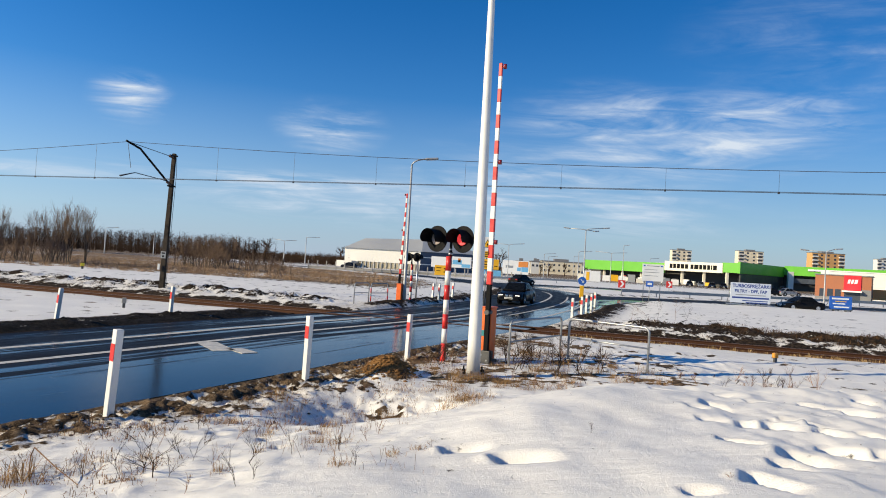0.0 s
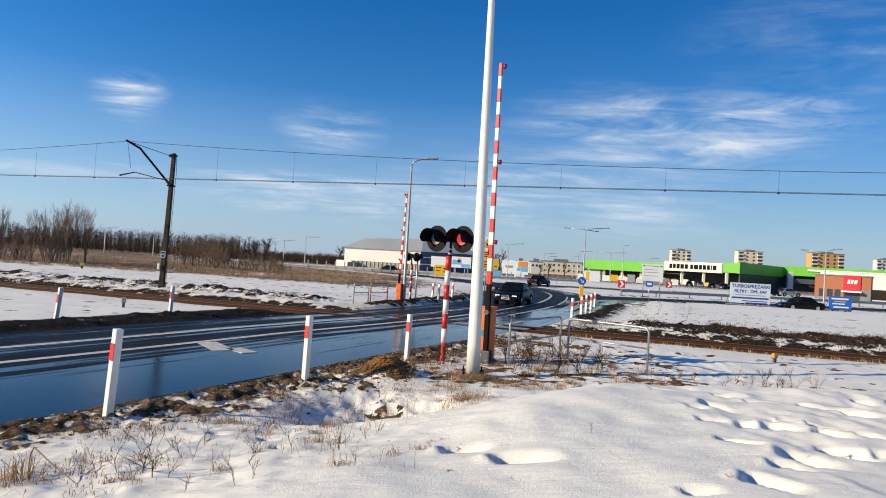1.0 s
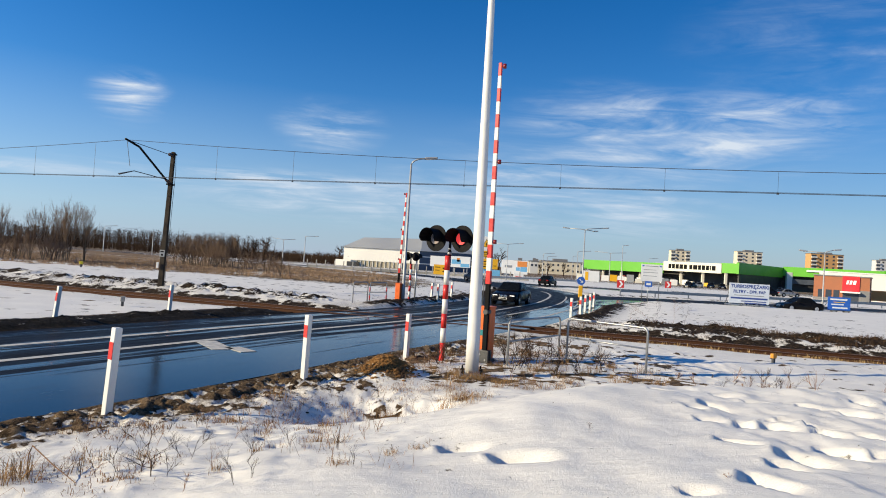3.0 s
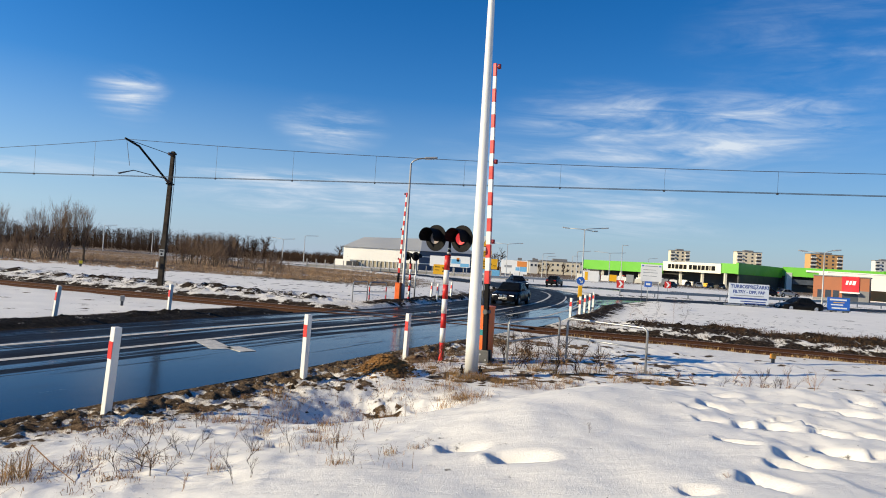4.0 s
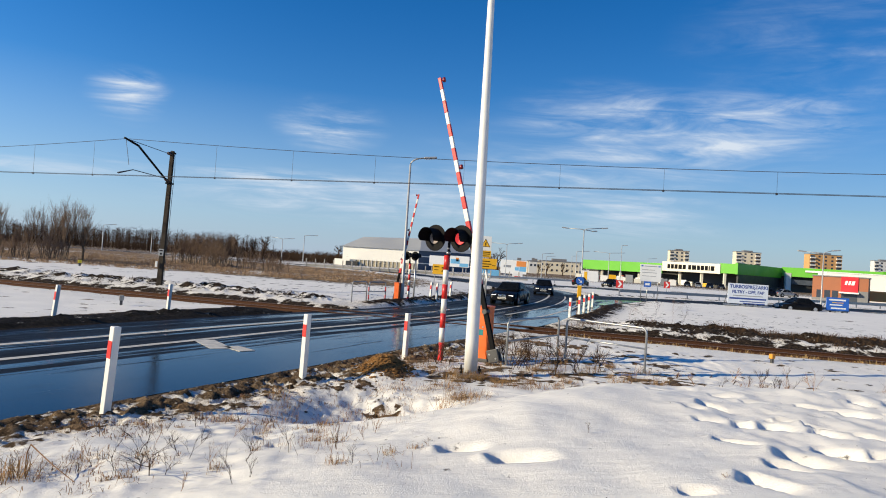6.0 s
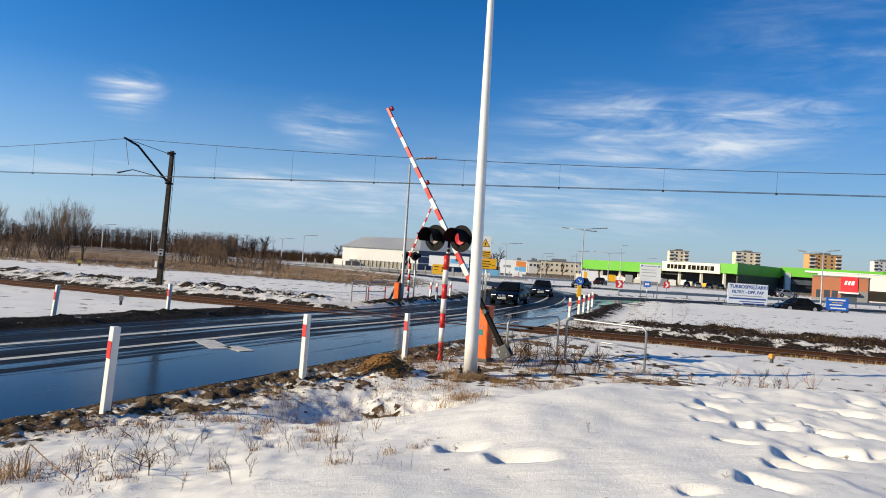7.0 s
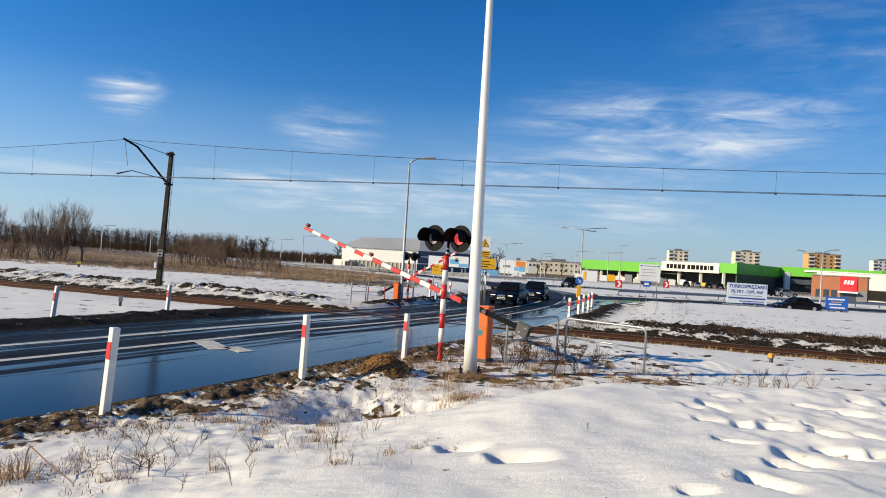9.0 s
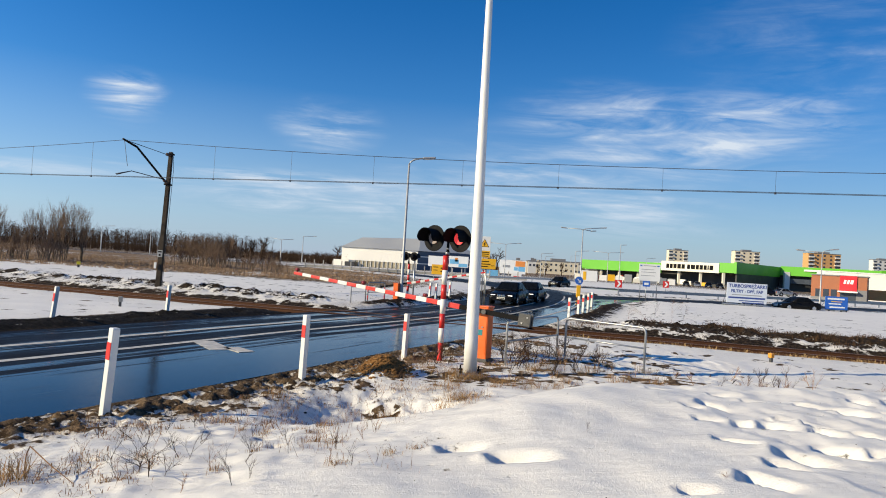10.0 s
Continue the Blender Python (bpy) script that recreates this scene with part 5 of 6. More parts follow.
def store():
    t = thing("hardware_store", Matrix(), "large hardware store with a bright green fascia and cream sign", "building")
    p = [(51, 235), (71.6, 212), (85.2, 200), (88.9, 196), (115.6, 222), (138.5, 205), (190, 190)]
    tops = [6.3, 7.0, 7.5, 7.7, 8.1, 8.4, 8.4]
    bots = [3.5, 4.0, 4.6, 4.5, 5.2, 6.0, 6.0]
    for k, name in ((0, "fascia"), (2, "fascia"), (3, "fascia"), (4, "fascia"), (5, "fascia")):
        bm = bmesh.new()
        wall_seg(bm, p[k], p[k + 1], bots[k] if k else 3.4, (tops[k] + tops[k + 1]) / 2, 0.8)
        part(name, bm, GREEN, t)
    bm = bmesh.new()
    wall_seg(bm, (71.6, 211.7), (85.2, 199.7), 4.35, 7.35, 0.9)
    sp = part("sign_panel", bm, CREAM, t, "cream panel with dark block shapes")
    d = Vector((13.6, -12.0)).normalized()
    ang = math.degrees(math.atan2(d.y, d.x))
    q = 1.7
    for w in (0.9, 0.9, 1.0, 1.1, 1.0, 0.9, 1.3, 0.9, 1.0, 0.9, 0.35, 1.1):
        bm = bmesh.new()
        box(bm, (q, -0.06, 5.15), (q + w, 0.0, 6.55), pose(71.6, 211.7, 0, 0, 0, ang))
        part("sign_shape", bm, BLACK, sp)
        q += w + 0.26 + (0.5 if abs(q - 6.3) < 0.6 else 0)
    bm = bmesh.new()
    wall_seg(bm, (55, 242), (76, 219), 0, 6.2, 3)
    wall_seg(bm, (76, 219), (92, 203), 0, 7.2, 3)
    wall_seg(bm, (92, 203), (115.6, 226), 0, 7.6, 1)
    wall_seg(bm, (89.6, 197.2), (115.6, 222.6), 0, 5.3, 0.4)
    wall_seg(bm, (115.6, 226), (195, 196), 0, 8.0, 3)
    part("back_wall", bm, SHOP_DARK, t)
    bm = bmesh.new()
    v = [bm.verts.new((x, y, 6.1 if k < 1 else 7.3)) for k, (x, y) in enumerate([(51, 236), (88.9, 197), (115.6, 223), (190, 191), (210, 260), (90, 290)])]
    f = bm.faces.new(v)
    r = bmesh.ops.extrude_face_region(bm, geom=[f])
    bmesh.ops.translate(bm, vec=(0, 0, -0.3), verts=[g for g in r["geom"] if isinstance(g, bmesh.types.BMVert)])
    part("roof", bm, ROOF_GREY, t)
    for k in range(8):
        f = k / 7.5
        x, y = 52 + (89 - 52) * f, 235.3 + (196.5 - 235.3) * f
        bm = bmesh.new()
        box(bm, (x - 0.35, y - 0.1, 0), (x + 0.35, y + 0.6, 4.6))
        part("column", bm, CREAM, t)
    for x, y in ((117.0, 220.2), (136.0, 206.2)):
        bm = bmesh.new()
        box(bm, (x - 0.9, y - 0.1, 0), (x + 0.9, y + 0.9, 6.4))
        part("column", bm, HALL_WHITE, t)
    bm = bmesh.new()
    wall_seg(bm, (117, 221.5), (128, 213.5), 2.6, 4.2, 0.3)
    wall_seg(bm, (128.5, 212.9), (136, 207.3), 2.6, 4.2, 0.3)
    part("glazing", bm, PANE, t)
    bm = bmesh.new()
    wall_seg(bm, (121, 217.4), (131, 210.0), 6.9, 7.5, 0.3)
    part("fascia_lettering", bm, SIGN_WHITE, t, "white strip of unreadable lettering")
    rr = random.Random(4)
    # what stands under the canopy: racks, pallets and hoardings
    for k in range(26):
        f = rr.random()
        x, y = 53 + 34 * f, 233 - 36 * f
        w, h = rr.uniform(0.8, 1.8), rr.uniform(0.7, 1.9)
        mt = rr.choice([SIGN_WHITE, SIGN_GREY, CREAM, RED, YELLOW, GREY_CLAD, SIGN_WHITE])
        ob = thing("pallet_stack", pose(x, y + rr.uniform(-2, 3), 0, 0, 0, rr.uniform(-45, -35)), "stacked building goods under the store canopy", "pallet stack", "goods outside the store")
        bm = bmesh.new()
        box(bm, (-w / 2, -0.5, 0.14), (w / 2, 0.5, h), bevel=0.05)
        part("goods", bm, mt, ob)
        bm = bmesh.new()
        for s in (-0.4, 0, 0.4):
            box(bm, (s * w - 0.06, -0.5, 0), (s * w + 0.06, 0.5, 0.14))
        part("pallet", bm, HALL_BASE, ob)
    for k in range(12):
        f = k / 12
        x, y = 40 + 26 * f, 188 - 9 * f
        ob = thing("site_hoarding", pose(x, y, 0, 0, 0, rr.uniform(-20, 0)), "white and coloured hoarding panel in the car park", "hoarding", "hoardings outside the store")
        bm = bmesh.new()
        h = rr.uniform(1.2, 2.3)
        box(bm, (-1.0, -0.04, 0.1), (1.0, 0.04, h), bevel=0.01)
        part("panel", bm, rr.choice([SIGN_WHITE, SIGN_WHITE, YELLOW, SIGN_WHITE, CREAM, SIGN_GREY]), ob)
        bm = bmesh.new()
        for s in (-0.9, 0.9):
            box(bm, (s - 0.05, 0.04, -0.1), (s + 0.05, 0.12, h))
        part("frame", bm, GALV, ob)


store()


def restaurant():
    t = thing("restaurant", Matrix(), "low brown restaurant with a red sign panel and grey base", "building")
    a, b = (67.1, 118), (74.0, 113.07)
    bm = bmesh.new()
    wall_seg(bm, a, b, 0, 4.3, 6)
    part("wall", bm, BRICK, t)
    d = Vector((8.4, -6.0)).normalized()
    m = pose(67.1, 118, 0, 0, 0, math.degrees(math.atan2(d.y, d.x)))
    ln = 8.5

    def slab(name, x0, z0, x1, z1, out, mt, label="", parent=None):
        bm = bmesh.new()
        box(bm, (x0, -out, z0), (x1, 0.02 - out * 0.1, z1), m, bevel=0.01)
        return part(name, bm, mt, parent or t, label)
    slab("base_cladding", 6.9, 0, ln, 2.0, 0.05, GREY_CLAD)
    slab("base_cladding", 0, 0, 4.2, 0.5, 0.05, GREY_CLAD)
    for x in (0.7, 1.9, 3.1):
        w = slab("window", x, 0.5, x + 0.9, 1.9, 0.06, PANE)
    sg = slab("sign_panel", 4.4, 1.75, 7.0, 4.4, 0.18, SHOP_RED, "red sign panel with a white block shape")
    bm = bmesh.new()
    mm = m @ pose(4.95, -0.20, 3.0)
    prism(bm, [(0.0, 0), (0.35, 0), (0.5, 0.7), (0.15, 0.7)], -0.01, 0.02, 0, mm)
    prism(bm, [(0.5, 0), (0.85, 0), (1.0, 0.7), (0.65, 0.7)], -0.01, 0.02, 0, mm)
    prism(bm, [(1.0, 0), (1.45, 0), (1.6, 0.7), (1.15, 0.7)], -0.01, 0.02, 0, mm)
    part("sign_shape", bm, SIGN_WHITE, sg)
    slab("canopy", 4.2, 1.5, 7.2, 1.75, 1.2, SIGN_WHITE)
    slab("entrance", 4.5, 0.0, 6.9, 1.5, 0.08, PANE)
    bm = bmesh.new()
    box(bm, (-0.15, -0.15, 4.3), (ln + 0.15, 6.1, 4.48), m)
    part("parapet", bm, GREY_CLAD, t)
    t2 = thing("annex_building", Matrix(), "white flat-roofed building behind the restaurant", "building")
    bm = bmesh.new()
    wall_seg(bm, (76.8, 130.5), (100, 122), 0, 5.3, 8)
    part("wall", bm, HALL_WHITE, t2)
    bm = bmesh.new()
    wall_seg(bm, (76.8, 130.4), (100, 121.9), 5.3, 5.5, 8.3)
    part("roof_edge", bm, SIGN_WHITE, t2)
    bm = bmesh.new()
    wall_seg(bm, (77.8, 121.2), (84, 118.5), 0.3, 2.2, 0.2)
    part("banner", bm, PEACH, t2)


restaurant()


def hall():
    t = thing("warehouse", Matrix(), "white warehouse hall with a grey sheet roof beyond the field", "building")
    bm = bmesh.new()
    wall_seg(bm, (-25.6, 172), (-5.6, 168), 1.6, 5.0, 0.5)
    part("wall", bm, HALL_WHITE, t)
    bm = bmesh.new()
    wall_seg(bm, (-25.4, 172.1), (-5.7, 168.1), -0.5, 1.6, 0.4)
    part("base_wall", bm, HALL_BASE, t)
    for k in range(19):
        f = k / 18
        bm = bmesh.new()
        x, y = -25.3 + 19.5 * f, 171.95 - 3.95 * f
        box(bm, (x - 0.08, y - 0.1, -0.4), (x + 0.08, y + 0.05, 1.7))
        part("pilaster", bm, HALL_WHITE, t)
    bm = bmesh.new()
    v = [bm.verts.new(p) for p in ((-25.9, 171.6, 4.95), (-5.3, 167.6, 4.95), (10, 182, 5.2), (-20, 205, 5.0), (-21.8, 183, 8.0), (-5.5, 180, 8.5), (4, 188, 8.5))]
    for f in ((0, 1, 5, 4), (1, 2, 6, 5), (2, 3, 6), (3, 4, 6), (4, 5, 6), (3, 0, 4)):
        bm.faces.new([v[i] for i in f])
    bmesh.ops.recalc_face_normals(bm, faces=list(bm.faces))
    part("roof", bm, ROOF_GREY, t)
    bm = bmesh.new()
    wall_seg(bm, (-5.6, 168), (10, 182), -0.5, 5.1, 0.5)
    part("end_wall", bm, HALL_NAVY, t)
    for z in (1.6, 3.4):
        bm = bmesh.new()
        wall_seg(bm, (-5.5, 167.9), (10, 181.9), z, z + 0.25, 0.3)
        part("white_stripe", bm, HALL_WHITE, t)
    bm = bmesh.new()
    wall_seg(bm, (-27, 168), (-23, 167), -0.2, 1.6, 4)
    part("annex", bm, HALL_WHITE, t)
    bm = bmesh.new()
    wall_seg(bm, (-23.9, 166.6), (-21.4, 166), -0.2, 1.2, 2)
    part("loading_bay", bm, SHOP_DARK, t)


hall()


def tower(x, y, w, top, mat, label, storeys=11, base=0.0, cols=4, plain=False):
    t = thing("tower_block", pose(x, y, 0), label, "tower block", "tower blocks")
    bm = bmesh.new()
    box(bm, (-w / 2, 0, base), (w / 2, w * 0.3, top))
    part("wall", bm, mat, t)
    bm = bmesh.new()
    box(bm, (-w * 0.18, w * 0.05, top), (w * 0.18, w * 0.25, top + 1.5))
    part("lift_house", bm, GREY_CLAD, t)
    bm = bmesh.new()
    box(bm, (-w / 2 - 0.2, -0.2, top), (w / 2 + 0.2, w * 0.32, top + 0.4))
    part("roof_edge", bm, GREY_CLAD, t)
    win = bal = None
    for s in range(storeys):
        z = top - 2.1 - 2.75 * s
        if z < 1.0:
            break
        for c in range(cols):
            u = (-0.5 + (c + 0.5) / cols) * w
            m = pose(u, 0, z)
            if c in (0, cols - 1) and cols > 2 and not plain:
                if bal is None:
                    bm = bmesh.new()
                    box(bm, (-w / cols * 0.42, -0.9, -0.9), (w / cols * 0.42, 0.0, 0.05))
                    bal = part("balcony", bm, PANEL_WHITE, t)
                    bal.matrix_basis = m
                    bm = bmesh.new()
                    box(bm, (-w / cols * 0.36, -0.05, 0.1), (w / cols * 0.36, 0.02, 1.4))
                    rec = part("window", bm, PANE, t)
                    rec.matrix_basis = m
                else:
                    for src in (bal, rec):
                        o = new(src.name.split(".")[0], src.data)
                        o.parent, o.matrix_basis = t, m
            else:
                if win is None:
                    bm = bmesh.new()
                    ww, wh = (0.45, 0.95) if plain else (0.75, 1.3)
                    box(bm, (-ww, -0.06, 0.0), (ww, 0.02, wh))
                    win = part("window", bm, PANE, t)
                    win.matrix_basis = m
                else:
                    o = new("window", win.data)
                    o.parent, o.matrix_basis = t, m


tower(189, 520, 15.5, 23.6, PANEL_CREAM, "cream tower block rising behind the store", 9)
tower(243.8, 520, 20, 26.0, PANEL_CREAM, "cream tower block with stacked balconies", 9)
tower(281.8, 480, 24, 26.0, PANEL_OCHRE, "ochre tower block with white balconies", 10, cols=5)
tower(352, 520, 16, 25.8, PANEL_WHITE, "pale tower block behind the shops", 9)
for x, y, w, top, mt in ((46, 320, 7, 5.6, PANEL_CREAM), (60, 330, 20, 6.4, PANEL_CREAM), (74, 340, 8, 5.6, PANEL_WHITE), (36, 300, 5, 5.2, PANEL_CREAM), (41, 290, 3.5, 5.4, PANEL_WHITE)):
    tower(x, y, w, top, mt, "distant low block of flats down the road", 3, cols=max(2, int(w / 2.4)), plain=True)
# ---- bare trees and shrubs ----
TWIG = surface("bare_twigs", (0.22, 0.15, 0.105), 0.9, vary=0.5, scale=3, bump=0.0, spec=0.1)
TWIG_DARK = surface("dark_bare_twigs", (0.060, 0.036, 0.022), 0.9, vary=0.5, scale=3, bump=0.0, spec=0.1)
STRAW = surface("dry_grass", (0.56, 0.38, 0.18), 0.9, vary=0.6, scale=5, bump=0.0, spec=0.1)
REED = surface("brown_weed_stalks", (0.30, 0.17, 0.09), 0.9, vary=0.5, scale=5, bump=0.0, spec=0.1)
BARK = surface("grey_bark", (0.13, 0.105, 0.08), 0.9, vary=0.5, scale=6, bump=0.4)


def stick(bm, p, q, r0, r1, sides=3, ring=None, root=None):
    """A tapered bar; it goes on from a ring, or hangs on a bar's corner (root)."""
    d = (q - p)
    a = d.cross(Vector((0.3, 0.9, 0.2)))
    if a.length < 1e-6:
        a = Vector((1, 0, 0))
    a.normalize()
    b = d.normalized().cross(a)
    turns = [2 * math.pi * k / sides for k in range(sides)]
    A = ring or [bm.verts.new(p + r0 * (math.cos(t) * a + math.sin(t) * b)) for t in turns]
    B = [bm.verts.new(q + r1 * (math.cos(t) * a + math.sin(t) * b)) for t in turns]
    for k in range(sides):
        bm.faces.new((A[k], A[(k + 1) % sides], B[(k + 1) % sides], B[k]))
    if root is not None:
        bm.faces.new((A[0], A[1], root))
    return B


def grow(bm, r, p, d, ln, rad, depth, spread, up=0.25, fork=3, root=None):
    q = p + d * ln
    mid = p + d * ln * 0.5 + Vector((r.gauss(0, 1), r.gauss(0, 1), r.gauss(0, 0.5))) * ln * 0.05
    at_mid = stick(bm, p, mid, rad, rad * 0.85, 3, None, root)
    at_end = stick(bm, mid, q, rad * 0.85, rad * 0.7, 3, at_mid)
    if depth == 0:
        return
    for k in range(fork):
        e = (d + Vector((r.gauss(0, spread), r.gauss(0, spread), r.gauss(0, spread * 0.6) + up))).normalized()
        f = r.uniform(0.45, 1.0)
        grow(bm, r, p + d * ln * f, e, ln * r.uniform(0.55, 0.82), rad * 0.62, depth - 1, spread, up, fork, (at_mid if f < 0.75 else at_end)[k % 3])


def bare_tree(seed, h, depth, spread, fork, stems=1, base_r=0.1, up=0.25, width=0.3):
    """The trunk's and the crown's meshes."""
    r = random.Random(seed)
    trunks, crown = [], bmesh.new()
    for s in range(stems):
        trunk = bmesh.new()
        trunks.append(trunk)
        p = Vector((r.gauss(0, width), r.gauss(0, width), -0.15))
        d = Vector((r.gauss(0, 0.16 if stems > 1 else 0.04), r.gauss(0, 0.16 if stems > 1 else 0.04), 1)).normalized()
        ln = h * (0.40 if depth > 2 else 0.5) * r.uniform(0.8, 1.1)
        stick(trunk, p, p + d * ln, base_r, base_r * 0.7, 6)
        for k in range(fork + 1):
            e = (d + Vector((r.gauss(0, spread), r.gauss(0, spread), up + 0.15))).normalized()
            grow(crown, r, p + d * ln * r.uniform(0.35, 1.0), e, ln * r.uniform(0.5, 0.75), base_r * 0.55, depth, spread, up, fork)
    return trunks, crown


def tree(name, m, seed, label, category, material, group="", **kw):
    t = thing(name, m, label, category, group)
    a, b = bare_tree(seed, **kw)
    for stem in a:
        part("trunk" if len(a) == 1 else "stem", stem, BARK if material is TWIG else material, t)
    part("crown", b, material, t)
    return t


r5 = random.Random(21)
shrubs = [tree("bare_shrub", pose(-36.5, 61, 0.2), 1, "tall bare willow shrub at the field's edge", "shrub", TWIG, "bare shrubs", h=5.2, depth=4, spread=0.26, fork=3, stems=8, base_r=0.034, up=0.3, width=0.9),
          tree("bare_shrub", pose(-27.6, 79, 0.2), 2, "wide bare shrub at the field's edge", "shrub", TWIG, "bare shrubs", h=4.6, depth=4, spread=0.36, fork=3, stems=9, base_r=0.034, up=0.2, width=1.2),
          tree("bare_shrub", pose(-24, 72, 0.2), 3, "low brown bare shrub in the dry grass", "shrub", TWIG, "bare shrubs", h=2.6, depth=2, spread=0.45, fork=4, stems=9, base_r=0.03, up=0.1, width=0.8)]
for x, y, k, s in ((-38.6, 61, 0, 0.7), (-35.2, 62, 0, 1.2), (-41, 60, 2, 1.2), (-37.8, 58, 2, 0.9), (-34.2, 59, 2, 1.1), 
                   (-43.5, 62, 0, 1.15), (-29.8, 80, 1, 0.95), (-26.2, 78, 1, 0.95), (-25.0, 80, 1, 0.8), (-31.2, 79, 1, 0.75), (-28.8, 76, 2, 1.2), (-26, 75, 2, 1.1),
                   (-17.5, 66, 2, 0.9), (-15.6, 64, 2, 0.7), (-20.5, 70, 2, 0.8), (-42, 57, 2, 1.1)):
    c = copy_thing(shrubs[k], pose(x, y, 0.15, 0, 0, r5.uniform(0, 360)))
    c.scale = (s, s, s)
tr = tree("bare_tree", pose(-41.0, 150, 0), 8, "dark bare tree with clumps of mistletoe beyond the field", "tree", TWIG_DARK, h=8.5, depth=4, spread=0.48, fork=3, base_r=0.24, up=0.15)
tree("bare_tree", pose(14.3, 160, 0), 9, "dark bare tree above the billboards", "tree", TWIG_DARK, h=10.0, depth=4, spread=0.55, fork=3, base_r=0.26, up=0.12)
for x, y, s, k in ((-44, 156, 0.9, 0), (-29.0, 185, 0.95, 0), (39, 240, 0.8, 0), (46, 250, 0.9, 0), (34, 230, 0.7, 0), (50, 230, 0.7, 0), (29, 240, 0.75, 0)):
    c = copy_thing(tr, pose(x, y, 0, 0, 0, r5.uniform(0, 360)))
    c.scale = (s, s, s)


def far_wood():
    """The dark wood on the skyline: many thin trunks and twig sprays."""
    r = random.Random(33)
    bm = bmesh.new()
    for k in range(1150):
        f = r.random()
        x = -150 + 128 * f
        y = 168 + 60 * r.random() + 30 * (1 - f)
        top = (7.6 if x < -58 else 3.4) * r.uniform(0.55, 1.0)
        p = Vector((x, y, -0.2))
        stick(bm, p, p + Vector((r.gauss(0, 0.2), 0, top * 0.9)), 0.09, 0.03)
        for j in range(34):
            z = top * r.uniform(0.05, 0.92)
            q = p + Vector((r.gauss(0, 0.3), 0, z))
            e = Vector((r.gauss(0, 0.9), r.gauss(0, 0.5), r.uniform(0.3, 1.3)))
            stick(bm, q, q + e * 0.75, 0.03, 0.008)
    w = part("far_wood", bm, TWIG_DARK)
    tagged(w, "dark leafless wood along the skyline", "woodland", kind="stuff")


far_wood()


def tufts(name, spots, material, label, blades, h, lean, width=0.006, category="dry grass"):
    r = random.Random(len(spots) + blades)
    vs, fs = [], []
    zs = terrain(np.array([s[0] for s in spots], float), np.array([s[1] for s in spots], float))[0]
    for (x, y, s), z in zip(spots, zs):
        for k in range(blades):
            a = r.uniform(0, 6.283)
            ln = h * s * r.uniform(0.2, 1.25)
            ox, oy = x + r.gauss(0, 0.13) * s, y + r.gauss(0, 0.13) * s
            tilt = r.uniform(0.1, lean)
            px, py = math.cos(a) * width * (0.5 + s * 0.5), math.sin(a) * width * (0.5 + s * 0.5)
            dx, dy = -math.sin(a) * ln * tilt, math.cos(a) * ln * tilt
            i = len(vs)
            vs += [(ox - px, oy - py, z - 0.03), (ox + px, oy + py, z - 0.03), (ox + dx * 0.4 + px * 0.8, oy + dy * 0.4 + py * 0.8, z + ln * 0.62),
                   (ox + dx * 0.4 - px * 0.8, oy + dy * 0.4 - py * 0.8, z + ln * 0.62), (ox + dx, oy + dy, z + ln * (1 - 0.3 * tilt))]
            fs += [(i, i + 1, i + 2, i + 3), (i + 3, i + 2, i + 4)]
    me = bpy.data.meshes.new(name)
    me.from_pydata(vs, [], fs)
    me.materials.append(material)
    return tagged(new(name, me), label, category, kind="stuff")


r6 = random.Random(5)
verge_spots = []
for k in range(650):
    i = r6.choice([i for i, p in enumerate(MAIN) if 3 < p[1] < 23])
    d = MAIN[i + 1] - MAIN[i]
    a = r6.uniform(4.7, 5.9)
    verge_spots.append((MAIN[i][0] + d[0] * r6.random() + d[1] * a, MAIN[i][1] + d[1] * r6.random() - d[0] * a, r6.uniform(0.4, 1.0)))
tufts("verge_grass", verge_spots, REED, "short matted dead grass along the muddy verge", 14, 0.10, 3.0, 0.004)
near_spots = [(-3.57, 5.67, 1.2), (-3.59, 5.81, 1.0), (-3.57, 5.59, 1.2), (-3.2, 6.23, 0.75), (-2.73, 6.32, 0.5), (-2.7, 8.75, 0.65), (-2.64, 8.73, 0.5), (-2.44, 10.63, 1.0),
              (-2.26, 10.34, 0.8), (-2.6, 10.94, 0.8), (-1.94, 7.75, 0.5), (-1.18, 7.97, 0.55), (-1.17, 6.83, 0.45), (-0.94, 6.63, 0.5), (-0.24, 9.25, 1.0), (-0.15, 9.47, 0.9),
              (-0.32, 8.98, 0.7), (-0.72, 11.02, 0.7), (0.45, 11.24, 0.9), (0.67, 11.29, 0.9), (0.29, 10.75, 0.8),
              (1.5, 12.6, 0.9), (1.75, 12.4, 0.8), (4.8, 15.2, 0.9), (5.05, 15.35, 0.9), (3.0, 15.8, 0.8), (2.2, 14.6, 0.9), (2.6, 13.9, 0.7)]
near_spots += [(r6.uniform(-3.6, 0.0), r6.uniform(5.2, 9.6), r6.uniform(0.15, 0.4)) for k in range(16)]
near_spots += [(0.7 + r6.gauss(0, 0.35), 13.3 + r6.gauss(0, 0.3), r6.uniform(0.6, 1.0)) for k in range(16)]
near_spots += [(0.3 + r6.gauss(0, 0.3), 11.6 + r6.gauss(0, 0.5), r6.uniform(0.5, 0.9)) for k in range(10)]
near_spots += [(r6.uniform(0.4, 4.8), r6.uniform(12.4, 18.0), r6.uniform(0.3, 1.0)) for k in range(85)]
TUFT = surface("rusty_dry_grass", (0.42, 0.25, 0.11), 0.9, vary=0.65, scale=9, bump=0.0, spec=0.1)
